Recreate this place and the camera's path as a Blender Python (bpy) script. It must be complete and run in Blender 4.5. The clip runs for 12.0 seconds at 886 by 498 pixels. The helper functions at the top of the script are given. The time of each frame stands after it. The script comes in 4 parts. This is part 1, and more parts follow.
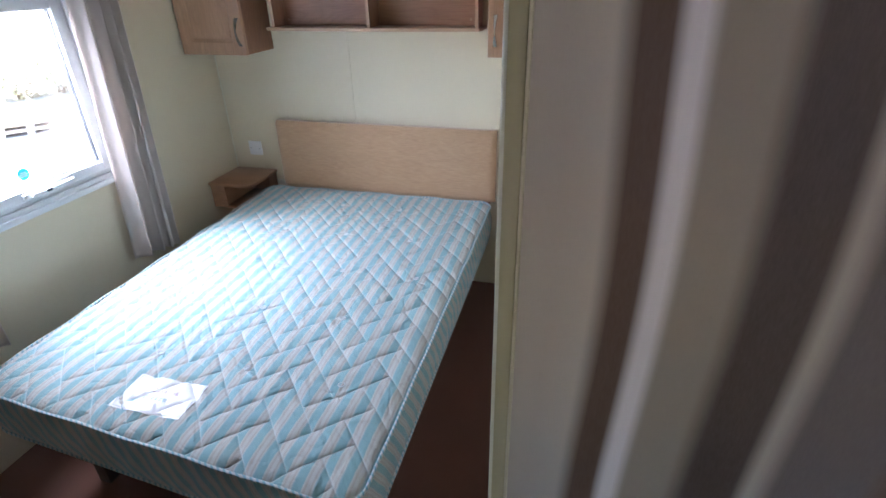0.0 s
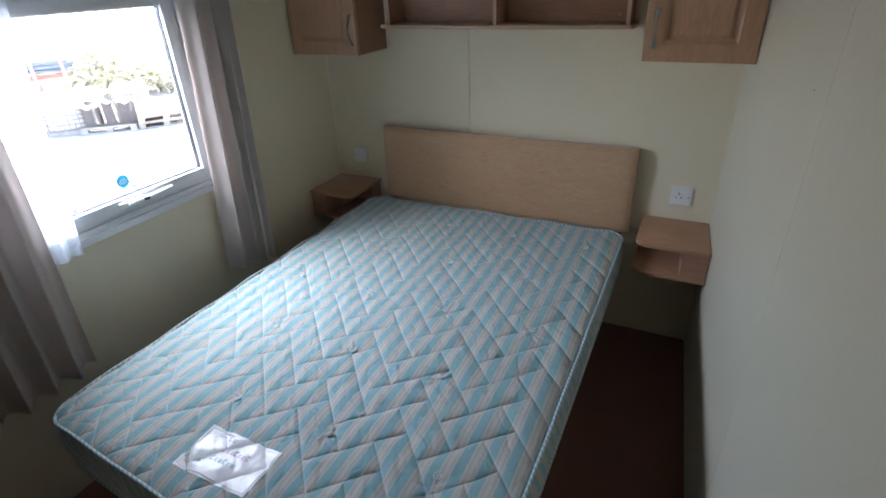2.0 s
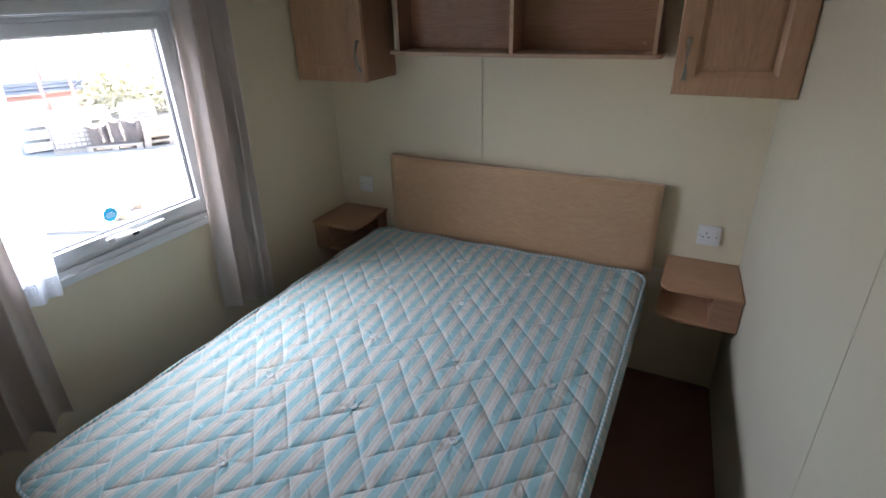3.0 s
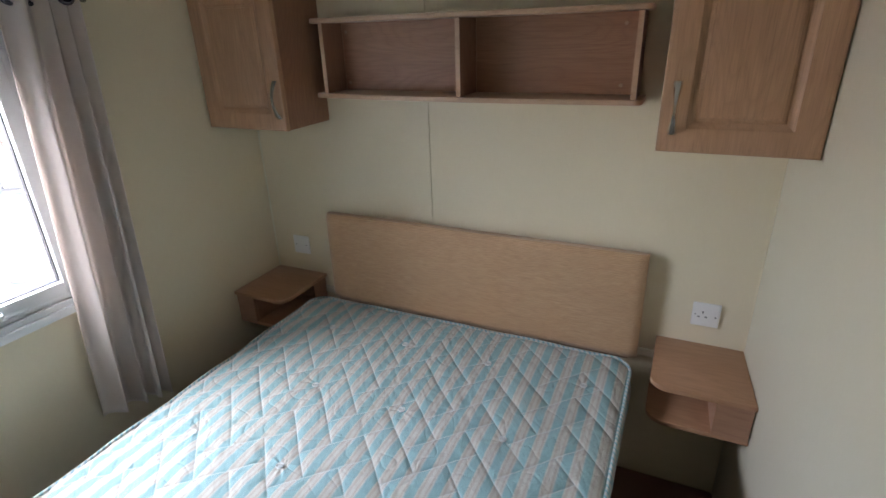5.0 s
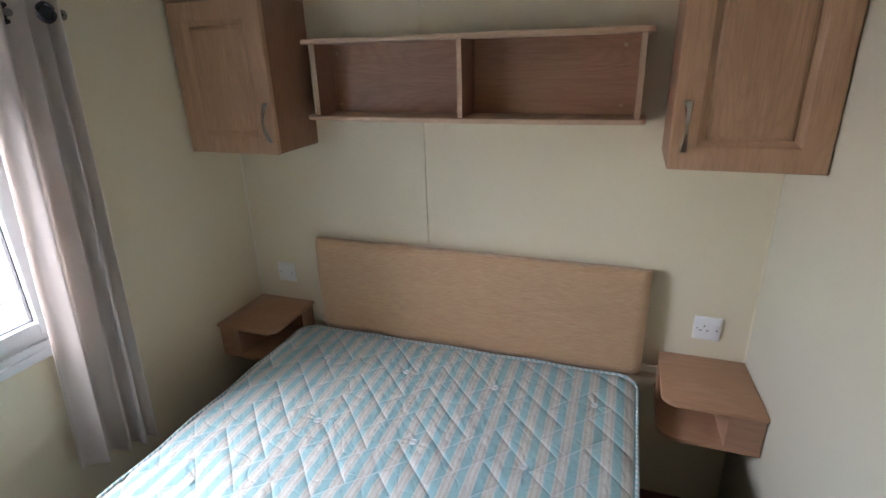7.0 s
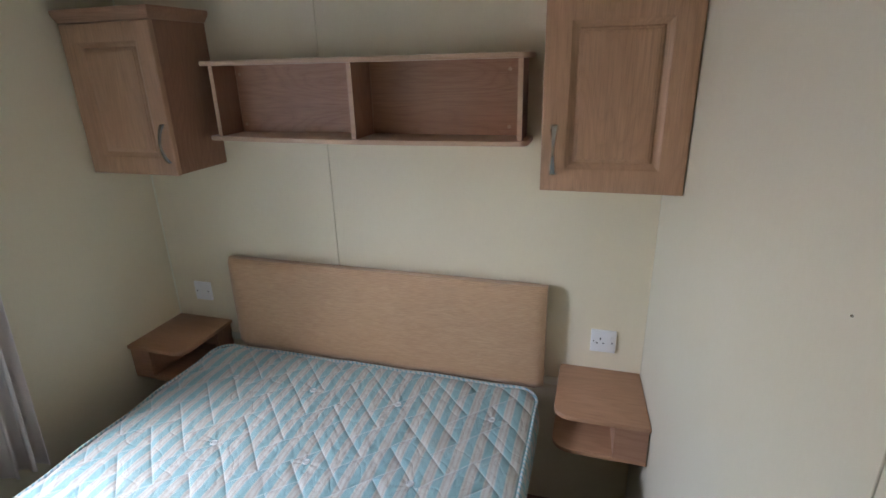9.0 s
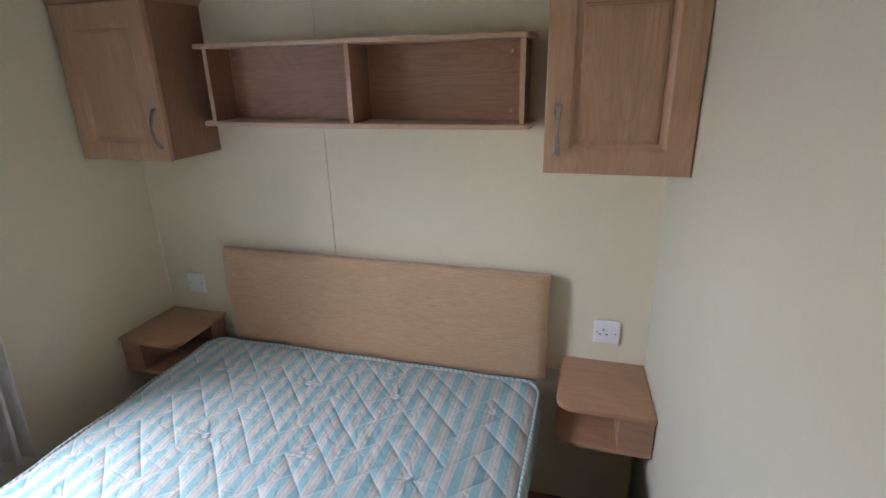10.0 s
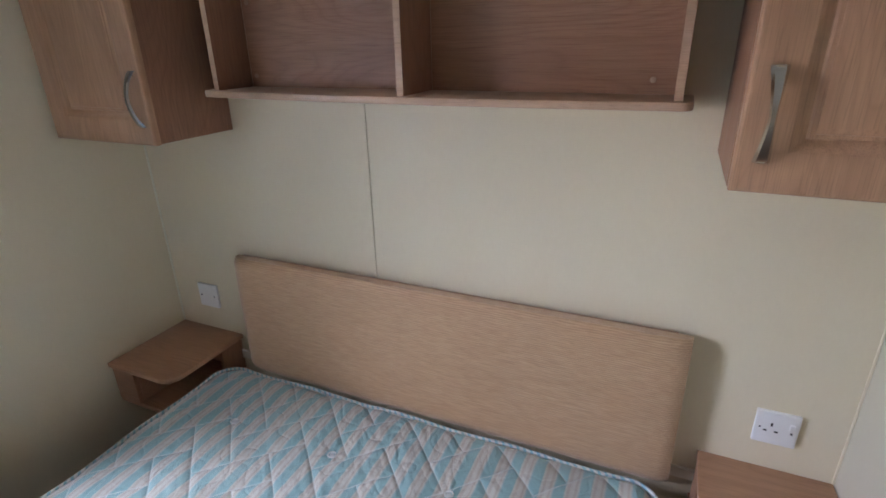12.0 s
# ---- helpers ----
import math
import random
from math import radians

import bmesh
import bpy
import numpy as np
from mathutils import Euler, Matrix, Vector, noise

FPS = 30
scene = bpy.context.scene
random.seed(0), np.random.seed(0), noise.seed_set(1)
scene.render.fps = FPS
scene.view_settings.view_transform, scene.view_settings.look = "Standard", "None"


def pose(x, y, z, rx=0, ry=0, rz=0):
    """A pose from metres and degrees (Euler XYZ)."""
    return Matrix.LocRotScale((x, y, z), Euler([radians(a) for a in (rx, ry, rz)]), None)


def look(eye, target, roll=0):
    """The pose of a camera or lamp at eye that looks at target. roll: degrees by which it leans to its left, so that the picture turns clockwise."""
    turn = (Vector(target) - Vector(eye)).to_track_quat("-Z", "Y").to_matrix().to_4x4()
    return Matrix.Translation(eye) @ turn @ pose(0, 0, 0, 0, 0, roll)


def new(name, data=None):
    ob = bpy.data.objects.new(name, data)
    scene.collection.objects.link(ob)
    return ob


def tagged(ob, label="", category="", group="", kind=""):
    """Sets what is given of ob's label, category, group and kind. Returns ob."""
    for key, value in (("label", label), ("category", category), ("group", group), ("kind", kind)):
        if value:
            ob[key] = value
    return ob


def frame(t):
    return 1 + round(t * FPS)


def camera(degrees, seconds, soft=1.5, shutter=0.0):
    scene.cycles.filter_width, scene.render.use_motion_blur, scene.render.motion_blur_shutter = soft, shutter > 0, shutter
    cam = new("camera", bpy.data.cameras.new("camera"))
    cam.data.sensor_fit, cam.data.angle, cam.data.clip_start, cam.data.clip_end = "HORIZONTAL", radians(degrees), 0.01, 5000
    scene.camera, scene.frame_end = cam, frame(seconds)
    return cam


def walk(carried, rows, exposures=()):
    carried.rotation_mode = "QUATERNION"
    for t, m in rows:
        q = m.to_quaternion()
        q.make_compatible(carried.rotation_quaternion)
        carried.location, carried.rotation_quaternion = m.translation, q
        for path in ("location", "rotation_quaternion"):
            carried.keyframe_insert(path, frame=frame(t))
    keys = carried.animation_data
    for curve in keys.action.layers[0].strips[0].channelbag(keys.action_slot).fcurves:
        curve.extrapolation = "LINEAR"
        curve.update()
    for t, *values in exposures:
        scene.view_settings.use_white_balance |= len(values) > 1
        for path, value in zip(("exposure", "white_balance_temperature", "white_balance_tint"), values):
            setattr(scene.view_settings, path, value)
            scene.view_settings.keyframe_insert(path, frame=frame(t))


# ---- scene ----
cam = camera(81.0, 12.0, soft=1.6)
PATH = [
    (0, (0.083, -2.739, 1.723), (-0.377, -1.037, 0.78), -1.3),
    (0.2, (0.026, -2.683, 1.738), (-0.508, -1.007, 0.789), -1.9),
    (0.5, (-0.03, -2.615, 1.709), (-0.63, -0.954, 0.77), -2.3),
    (1, (-0.08, -2.504, 1.685), (-0.746, -0.865, 0.752), -2.4),
    (1.5, (-0.115, -2.437, 1.677), (-0.857, -0.833, 0.74), -2.5),
    (2, (-0.125, -2.392, 1.691), (-0.925, -0.819, 0.75), -2.6),
    (2.5, (-0.16, -2.349, 1.707), (-0.975, -0.778, 0.777), -2.3),
    (2.7, (-0.185, -2.312, 1.695), (-1.01, -0.731, 0.788), -2.2),
    (4.3, (-0.309, -1.909, 1.702), (-1.113, -0.269, 0.889), -2.3),
    (4.5, (-0.308, -1.856, 1.708), (-1.091, -0.203, 0.9), -1.9),
    (5, (-0.286, -1.763, 1.688), (-1.071, -0.096, 0.909), -1.9),
    (5.5, (-0.312, -1.72, 1.693), (-1.086, -0.041, 0.932), -1.9),
    (6, (-0.366, -1.749, 1.708), (-1.128, -0.057, 0.964), -1.7),
    (6.5, (-0.469, -1.785, 1.682), (-1.169, -0.059, 0.955), -1.7),
    (8.5, (-0.253, -1.752, 1.721), (-0.803, 0.042, 1.029), -1.5),
    (9, (-0.196, -1.717, 1.719), (-0.748, 0.08, 1.037), -1.5),
    (9.5, (-0.2, -1.699, 1.703), (-0.747, 0.102, 1.026), -1.4),
    (10, (-0.212, -1.695, 1.656), (-0.755, 0.109, 0.985), -1.3),
    (10.5, (-0.219, -1.574, 1.633), (-0.763, 0.223, 0.943), -1.5),
    (11, (-0.29, -1.347, 1.581), (-0.832, 0.454, 0.899), -1.0),
    (11.5, (-0.373, -1.216, 1.579), (-0.932, 0.563, 0.857), -0.4),
    (12, (-0.433, -1.152, 1.594), (-1.19, 0.54, 0.844), -1.2),
]
walk(cam, [(t, look(eye, target, roll)) for t, eye, target, roll in PATH],
     [(0.0, 4.55, 6150, 25), (1.0, 3.95, 6180, 18), (2.7, 3.45, 6700, 24), (4.5, 3.83, 7050, 25), (9.5, 4.18, 6680, 26), (12.0, 4.27, 6550, 31)])

# ---- light ----
world = bpy.data.worlds.new("world")
scene.world = world
world.use_nodes = True
_sky = world.node_tree.nodes.new("ShaderNodeTexSky")
_sky.sky_type, _sky.sun_disc = "NISHITA", False
_sky.sun_elevation, _sky.sun_rotation = radians(46), radians(12)
world.node_tree.links.new(_sky.outputs[0], world.node_tree.nodes["Background"].inputs[0])
world.node_tree.nodes["Background"].inputs[1].default_value = 0.15
sun = new("sun", bpy.data.lights.new("sun", "SUN"))
sun.data.energy, sun.data.angle, sun.data.color = 5.0, radians(0.5), (1.0, 0.96, 0.9)
sun.matrix_world = look((9 * math.sin(radians(12)), 9 * math.cos(radians(12)), 9.3), (0, 0, 0))

skylight = new("skylight", bpy.data.lights.new("skylight", "AREA"))
skylight.data.shape, skylight.data.size, skylight.data.size_y, skylight.data.energy, skylight.data.color = "RECTANGLE", 1.2, 0.8, 10.5, (0.76, 0.89, 1.0)
skylight.matrix_world = look((-2.5, -1.32, 1.88), (-1.1, -1.38, 0.66))


# ---- materials ----
def material(name, rough=0.6, metal=0.0):
    m = bpy.data.materials.new(name)
    m.use_nodes = True
    b = m.node_tree.nodes["Principled BSDF"]
    b.inputs["Roughness"].default_value, b.inputs["Metallic"].default_value = rough, metal
    return m, m.node_tree, b


def node(nt, kind, **inputs):
    n = nt.nodes.new("ShaderNode" + kind)
    for key, value in inputs.items():
        n.inputs[key.replace("_", " ")].default_value = value
    return n


def coords(nt, scale=(1, 1, 1), turn=(0, 0, 0)):
    tc, mp = nt.nodes.new("ShaderNodeTexCoord"), nt.nodes.new("ShaderNodeMapping")
    mp.inputs["Scale"].default_value, mp.inputs["Rotation"].default_value = scale, turn
    nt.links.new(tc.outputs["Object"], mp.inputs[0])
    return mp.outputs[0]


def noise_of(nt, scale, size=(1, 1, 1), detail=4.0, distort=0.0, rough=0.55):
    n = node(nt, "TexNoise", Scale=scale, Detail=detail, Distortion=distort, Roughness=rough)
    nt.links.new(coords(nt, size), n.inputs["Vector"])
    return n.outputs["Fac"]


def ramp(nt, fac, stops, interp="LINEAR"):
    r = nt.nodes.new("ShaderNodeValToRGB")
    r.color_ramp.interpolation = interp
    while len(r.color_ramp.elements) < len(stops):
        r.color_ramp.elements.new(0.5)
    for e, (at, c) in zip(r.color_ramp.elements, stops):
        e.position, e.color = at, (*c, 1)
    nt.links.new(fac, r.inputs[0])
    return r.outputs[0]


def mixed(nt, fac, a, b, mode="MIX"):
    m = nt.nodes.new("ShaderNodeMix")
    m.data_type, m.blend_type = "RGBA", mode
    for sock, v in ((m.inputs[0], fac), (m.inputs[6], a), (m.inputs[7], b)):
        if isinstance(v, bpy.types.NodeSocket):
            nt.links.new(v, sock)
        else:
            sock.default_value = v if isinstance(v, float) else (*v, 1)
    return m.outputs[2]


def math_of(nt, op, a, b=0.0):
    m = nt.nodes.new("ShaderNodeMath")
    m.operation = op
    for sock, v in zip(m.inputs, (a, b)):
        if isinstance(v, bpy.types.NodeSocket):
            nt.links.new(v, sock)
        else:
            sock.default_value = v
    return m.outputs[0]


def bump(nt, b, height, strength=0.3, distance=0.002):
    n = node(nt, "Bump", Strength=strength, Distance=distance)
    nt.links.new(height, n.inputs["Height"])
    nt.links.new(n.outputs[0], b.inputs["Normal"])


def plain(name, color, rough=0.5, metal=0.0, wear=0.12, scale=9.0, relief=0.1):
    """A colour with slow and fine variation and a slight relief."""
    m, nt, b = material(name, rough, metal)
    dark = tuple(c * (1 - wear) for c in color)
    slow = ramp(nt, noise_of(nt, scale), [(0.3, dark), (0.7, color)])
    fine = noise_of(nt, scale * 40)
    out = mixed(nt, 0.12, slow, ramp(nt, fine, [(0.3, dark), (0.7, color)]))
    nt.links.new(out, b.inputs["Base Color"])
    if relief:
        bump(nt, b, fine, relief, 0.001)
    return m


def wood(name, light, dark, along, rough=0.42, rings=26.0):
    """Printed timber: long crisp pores, growth lines that arch, slow change of tone."""
    m, nt, b = material(name, rough)

    def size(k):
        v = [1.0, 1.0, 1.0]
        v["xyz".index(along)] = k
        return v
    field = noise_of(nt, 5.0, size(0.22), 2.0, 0.25, 0.4)
    field = math_of(nt, "ADD", field, math_of(nt, "MULTIPLY", noise_of(nt, 60, size(0.06), 2.0), 0.012))
    arch = math_of(nt, "FRACT", math_of(nt, "MULTIPLY", field, rings))
    lines = ramp(nt, arch, [(0.0, (0.75, 0.75, 0.75)), (0.10, (0.45, 0.45, 0.45)), (0.45, (0.05, 0.05, 0.05)), (0.90, (0.30, 0.30, 0.30)), (1.0, (0.75, 0.75, 0.75))])
    pores = noise_of(nt, 620, size(0.018), 2.0)
    fine = noise_of(nt, 190, size(0.022), 3.0)
    slow = noise_of(nt, 9, size(0.25), 3.0, 0.4)
    base = ramp(nt, slow, [(0.32, tuple(a * 0.35 + c * 0.65 for a, c in zip(light, dark))), (0.68, light)])
    base = mixed(nt, math_of(nt, "MULTIPLY", lines, 0.95), base, dark)
    base = mixed(nt, ramp(nt, fine, [(0.34, (0.55, 0.55, 0.55)), (0.56, (0, 0, 0))]), base, dark)
    base = mixed(nt, ramp(nt, pores, [(0.36, (0.5, 0.5, 0.5)), (0.47, (0, 0, 0))]), base, tuple(c * 0.72 for c in dark))
    nt.links.new(base, b.inputs["Base Color"])
    nt.links.new(ramp(nt, fine, [(0.3, (rough - 0.06,) * 3), (0.7, (rough + 0.08,) * 3)]), b.inputs["Roughness"])
    bump(nt, b, pores, 0.10, 0.0005)
    return m


def wallboard(name, color, shade):
    """Vinyl-faced board: faint fibrous emboss, slight yellowing in broad patches."""
    m, nt, b = material(name, 0.55)
    slow = ramp(nt, noise_of(nt, 1.7, detail=3.0), [(0.3, shade), (0.7, color)])
    fibre = noise_of(nt, 120, (1, 1, 0.35), 5.0, 0.8)
    out = mixed(nt, 0.25, slow, ramp(nt, fibre, [(0.35, shade), (0.65, color)]))
    nt.links.new(out, b.inputs["Base Color"])
    b.inputs["Roughness"].default_value = 0.45
    bump(nt, b, fibre, 0.16, 0.001)
    return m


def cloth(name, color, dark, rough=0.85, sheen=0.3, weave=1400.0):
    m, nt, b = material(name, rough)
    slow = noise_of(nt, 5, (1, 1, 0.4))
    out = ramp(nt, slow, [(0.3, dark), (0.7, color)])
    threads = noise_of(nt, weave, (1, 1, 0.15), 2.0)
    out = mixed(nt, 0.3, out, ramp(nt, threads, [(0.35, dark), (0.65, color)]))
    nt.links.new(out, b.inputs["Base Color"])
    b.inputs["Sheen Weight"].default_value = sheen
    bump(nt, b, threads, 0.25, 0.0008)
    return m


def ticking(name, axis, period=0.058, slant=0.0, thread=False):
    """Mattress ticking: blue stripes on cream with tan pin lines, woven, lightly stained."""
    m, nt, b = material(name, 0.8)
    sep = nt.nodes.new("ShaderNodeSeparateXYZ")
    nt.links.new(coords(nt), sep.inputs[0])
    u = sep.outputs["XYZ".index(axis)]
    if slant:
        u = math_of(nt, "ADD", u, math_of(nt, "MULTIPLY", sep.outputs[2], slant))
    u = math_of(nt, "ADD", u, math_of(nt, "MULTIPLY", noise_of(nt, 22), 0.0045))
    u = math_of(nt, "ADD", u, math_of(nt, "MULTIPLY", noise_of(nt, 160), 0.0025))
    u = math_of(nt, "ADD", math_of(nt, "DIVIDE", u, period), 60.0)
    u = math_of(nt, "FRACT", u)
    blue, cream, tan = (0.160, 0.355, 0.385), (0.455, 0.45, 0.405), (0.395, 0.36, 0.31)
    col = ramp(nt, u, [(0.0, (0.26, 0.39, 0.42)), (0.05, blue), (0.42, blue), (0.48, cream), (0.56, tan), (0.61, tan), (0.67, cream), (0.78, cream), (0.84, tan), (0.88, tan), (0.93, cream), (1.0, (0.26, 0.39, 0.42))])
    threads = noise_of(nt, 900, (1, 1, 1), 2.0)
    col = mixed(nt, math_of(nt, "MULTIPLY", threads, 0.20), col, (0.52, 0.54, 0.52))
    if thread:
        at = nt.nodes.new("ShaderNodeAttribute")
        at.attribute_name = "thread"
        col = mixed(nt, math_of(nt, "MULTIPLY", at.outputs["Fac"], math_of(nt, "ADD", 0.15, noise_of(nt, 30))), col, (0.54, 0.60, 0.61))
    stain = ramp(nt, noise_of(nt, 3.2, detail=6.0, distort=0.5), [(0.56, (0, 0, 0)), (0.74, (0.30, 0.30, 0.30))])
    col = mixed(nt, stain, col, (0.42, 0.36, 0.26))
    nt.links.new(col, b.inputs["Base Color"])
    b.inputs["Sheen Weight"].default_value = 0.25
    crease = noise_of(nt, 38, (1.6, 0.8, 1), 5.0, 1.8, 0.6)
    crease = math_of(nt, "ABSOLUTE", math_of(nt, "SUBTRACT", crease, 0.5))
    bump(nt, b, math_of(nt, "ADD", math_of(nt, "MULTIPLY", crease, 5.0), math_of(nt, "MULTIPLY", threads, 0.4)), 0.55, 0.0022)
    return m


def lets_light_through(m, share, color):
    """Cloth or film that glows a little when lit from behind."""
    nt = m.node_tree
    b, out = nt.nodes["Principled BSDF"], nt.nodes["Material Output"]
    tr = nt.nodes.new("ShaderNodeBsdfTranslucent")
    tr.inputs[0].default_value = (*color, 1)
    mix = nt.nodes.new("ShaderNodeMixShader")
    mix.inputs[0].default_value = share
    nt.links.new(b.outputs[0], mix.inputs[1])
    nt.links.new(tr.outputs[0], mix.inputs[2])
    nt.links.new(mix.outputs[0], out.inputs[0])
    return m


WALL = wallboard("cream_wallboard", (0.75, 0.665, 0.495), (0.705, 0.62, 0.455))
# Darker, greyer copy of WALL: the east wall's dimmer light put into colour.
WALL_DIMMED = wallboard("dimmed_wallboard", (0.56, 0.525, 0.42), (0.53, 0.49, 0.38))
CEIL = plain("white_ceiling_board", (0.70, 0.69, 0.64), 0.6)
BEAD = plain("cream_plastic_bead", (0.80, 0.77, 0.64), 0.4, relief=0)
YELLOWED = plain("yellowed_plastic_bead", (0.70, 0.64, 0.46), 0.4, relief=0)
OLIVE = plain("olive_cream_lining", (0.50, 0.44, 0.26), 0.5, wear=0.08)
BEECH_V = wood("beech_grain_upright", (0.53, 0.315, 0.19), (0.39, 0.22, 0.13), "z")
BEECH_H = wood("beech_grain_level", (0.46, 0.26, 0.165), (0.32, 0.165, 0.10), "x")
# Darkened beech: grazing shade on the shelf's upright faces put into the colour.
BEECH_SHADED = wood("beech_grain_shaded_upright", (0.36, 0.195, 0.12), (0.26, 0.13, 0.08), "z")
BEECH_Y = wood("beech_grain_deep", (0.49, 0.275, 0.165), (0.37, 0.195, 0.11), "x", 0.36)
EDGE = wood("beech_edging", (0.60, 0.41, 0.28), (0.50, 0.33, 0.22), "x", 0.38)
# Darker beech for carcasses and side uprights: their shade is in the colour.
SIDE_SHADED = wood("beech_side_shaded", (0.36, 0.185, 0.11), (0.265, 0.13, 0.078), "z", 0.45)
STEEL = plain("brushed_steel", (0.68, 0.65, 0.60), 0.24, 1.0, 0.05, 30, 0.05)
WHITE = plain("white_plastic", (0.80, 0.80, 0.79), 0.35, wear=0.04, relief=0)
PVC = plain("white_window_plastic", (0.82, 0.84, 0.86), 0.32, wear=0.05, relief=0)
DARK = plain("dark_rubber", (0.03, 0.03, 0.035), 0.6, relief=0)
STICKER = plain("turquoise_sticker", (0.02, 0.38, 0.50), 0.4, relief=0)
CURTAIN = cloth("mushroom_curtain_cloth", (0.75, 0.69, 0.645), (0.57, 0.51, 0.47), 0.55, 0.4)
lets_light_through(CURTAIN, 0.46, (0.78, 0.70, 0.65))
lets_light_through(STICKER, 0.5, (0.02, 0.42, 0.55))
DARKCHROME = plain("navy_chrome", (0.10, 0.10, 0.13), 0.25, 0.8, relief=0)
SILVER = plain("dark_chrome", (0.35, 0.35, 0.36), 0.25, 1.0, relief=0)
TICK_TOP = ticking("striped_ticking_top", "X", thread=True)
TICK_X = ticking("striped_ticking_end", "X", 0.05, 0.5)
TICK_Y = ticking("striped_ticking_side", "Y", 0.05, 0.5)
TUFT = plain("pale_tuft_thread", (0.52, 0.56, 0.56), 0.6, wear=0.1, scale=30)
LABEL = plain("white_satin_label", (0.80, 0.80, 0.82), 0.35, wear=0.06, scale=30)
BED_BASE = plain("dark_bed_base", (0.10, 0.065, 0.045), 0.7)
def twisted_cord():
    """Corded edging: blue and white threads in turns."""
    m, nt, b = material("blue_white_cord", 0.75)
    sep = nt.nodes.new("ShaderNodeSeparateXYZ")
    nt.links.new(coords(nt), sep.inputs[0])
    u = math_of(nt, "ADD", math_of(nt, "ADD", sep.outputs[0], sep.outputs[1]), math_of(nt, "MULTIPLY", noise_of(nt, 12), 0.02))
    u = math_of(nt, "FRACT", math_of(nt, "ADD", math_of(nt, "MULTIPLY", u, 52.0), 400.0))
    nt.links.new(ramp(nt, u, [(0.0, (0.20, 0.38, 0.44)), (0.30, (0.22, 0.40, 0.46)), (0.45, (0.54, 0.56, 0.54)), (0.85, (0.50, 0.53, 0.52)), (1.0, (0.20, 0.38, 0.44))]), b.inputs["Base Color"])
    bump(nt, b, noise_of(nt, 500), 0.4, 0.001)
    return m


PIPE = twisted_cord()
BRASSY = plain("wood_cover_cap", (0.50, 0.35, 0.24), 0.45, relief=0)


def carpet():
    m, nt, b = material("red_brown_carpet", 0.95)
    tufts = noise_of(nt, 260, detail=3.0)
    slow = noise_of(nt, 2.5, detail=4.0)
    col = ramp(nt, tufts, [(0.3, (0.14, 0.052, 0.032)), (0.7, (0.26, 0.105, 0.065))])
    col = mixed(nt, 0.35, col, ramp(nt, slow, [(0.35, (0.14, 0.056, 0.035)), (0.65, (0.24, 0.098, 0.060))]))
    nt.links.new(col, b.inputs["Base Color"])
    b.inputs["Sheen Weight"].default_value = 0.3
    bump(nt, b, tufts, 0.8, 0.004)
    return m


CARPET = carpet()


def headboard_cloth():
    """Golden slub weave: short level ribs of uneven length."""
    m, nt, b = material("golden_slub_fabric", 0.6)
    sep = nt.nodes.new("ShaderNodeSeparateXYZ")
    nt.links.new(coords(nt), sep.inputs[0])
    z = math_of(nt, "ADD", sep.outputs[2], math_of(nt, "MULTIPLY", noise_of(nt, 26, (0.5, 1, 1), 3.0), 0.010))
    cord = math_of(nt, "ADD", math_of(nt, "MULTIPLY", math_of(nt, "SINE", math_of(nt, "MULTIPLY", z, math.tau / 0.0052)), 0.13), 0.0)
    ribs = math_of(nt, "ADD", noise_of(nt, 520, (0.05, 1, 1.0), 2.0, 0.1), cord)
    broad = noise_of(nt, 22, (0.35, 1, 1.2), 4.0, 0.5)
    col = ramp(nt, ribs, [(0.34, (0.34, 0.195, 0.10)), (0.47, (0.49, 0.288, 0.158)), (0.60, (0.55, 0.345, 0.195)), (0.74, (0.62, 0.42, 0.26))])
    col = mixed(nt, 0.45, col, ramp(nt, broad, [(0.25, (0.46, 0.275, 0.15)), (0.75, (0.53, 0.335, 0.19))]))
    nt.links.new(col, b.inputs["Base Color"])
    b.inputs["Sheen Weight"].default_value = 0.35
    bump(nt, b, ribs, 0.5, 0.0015)
    return m


HEAD = headboard_cloth()


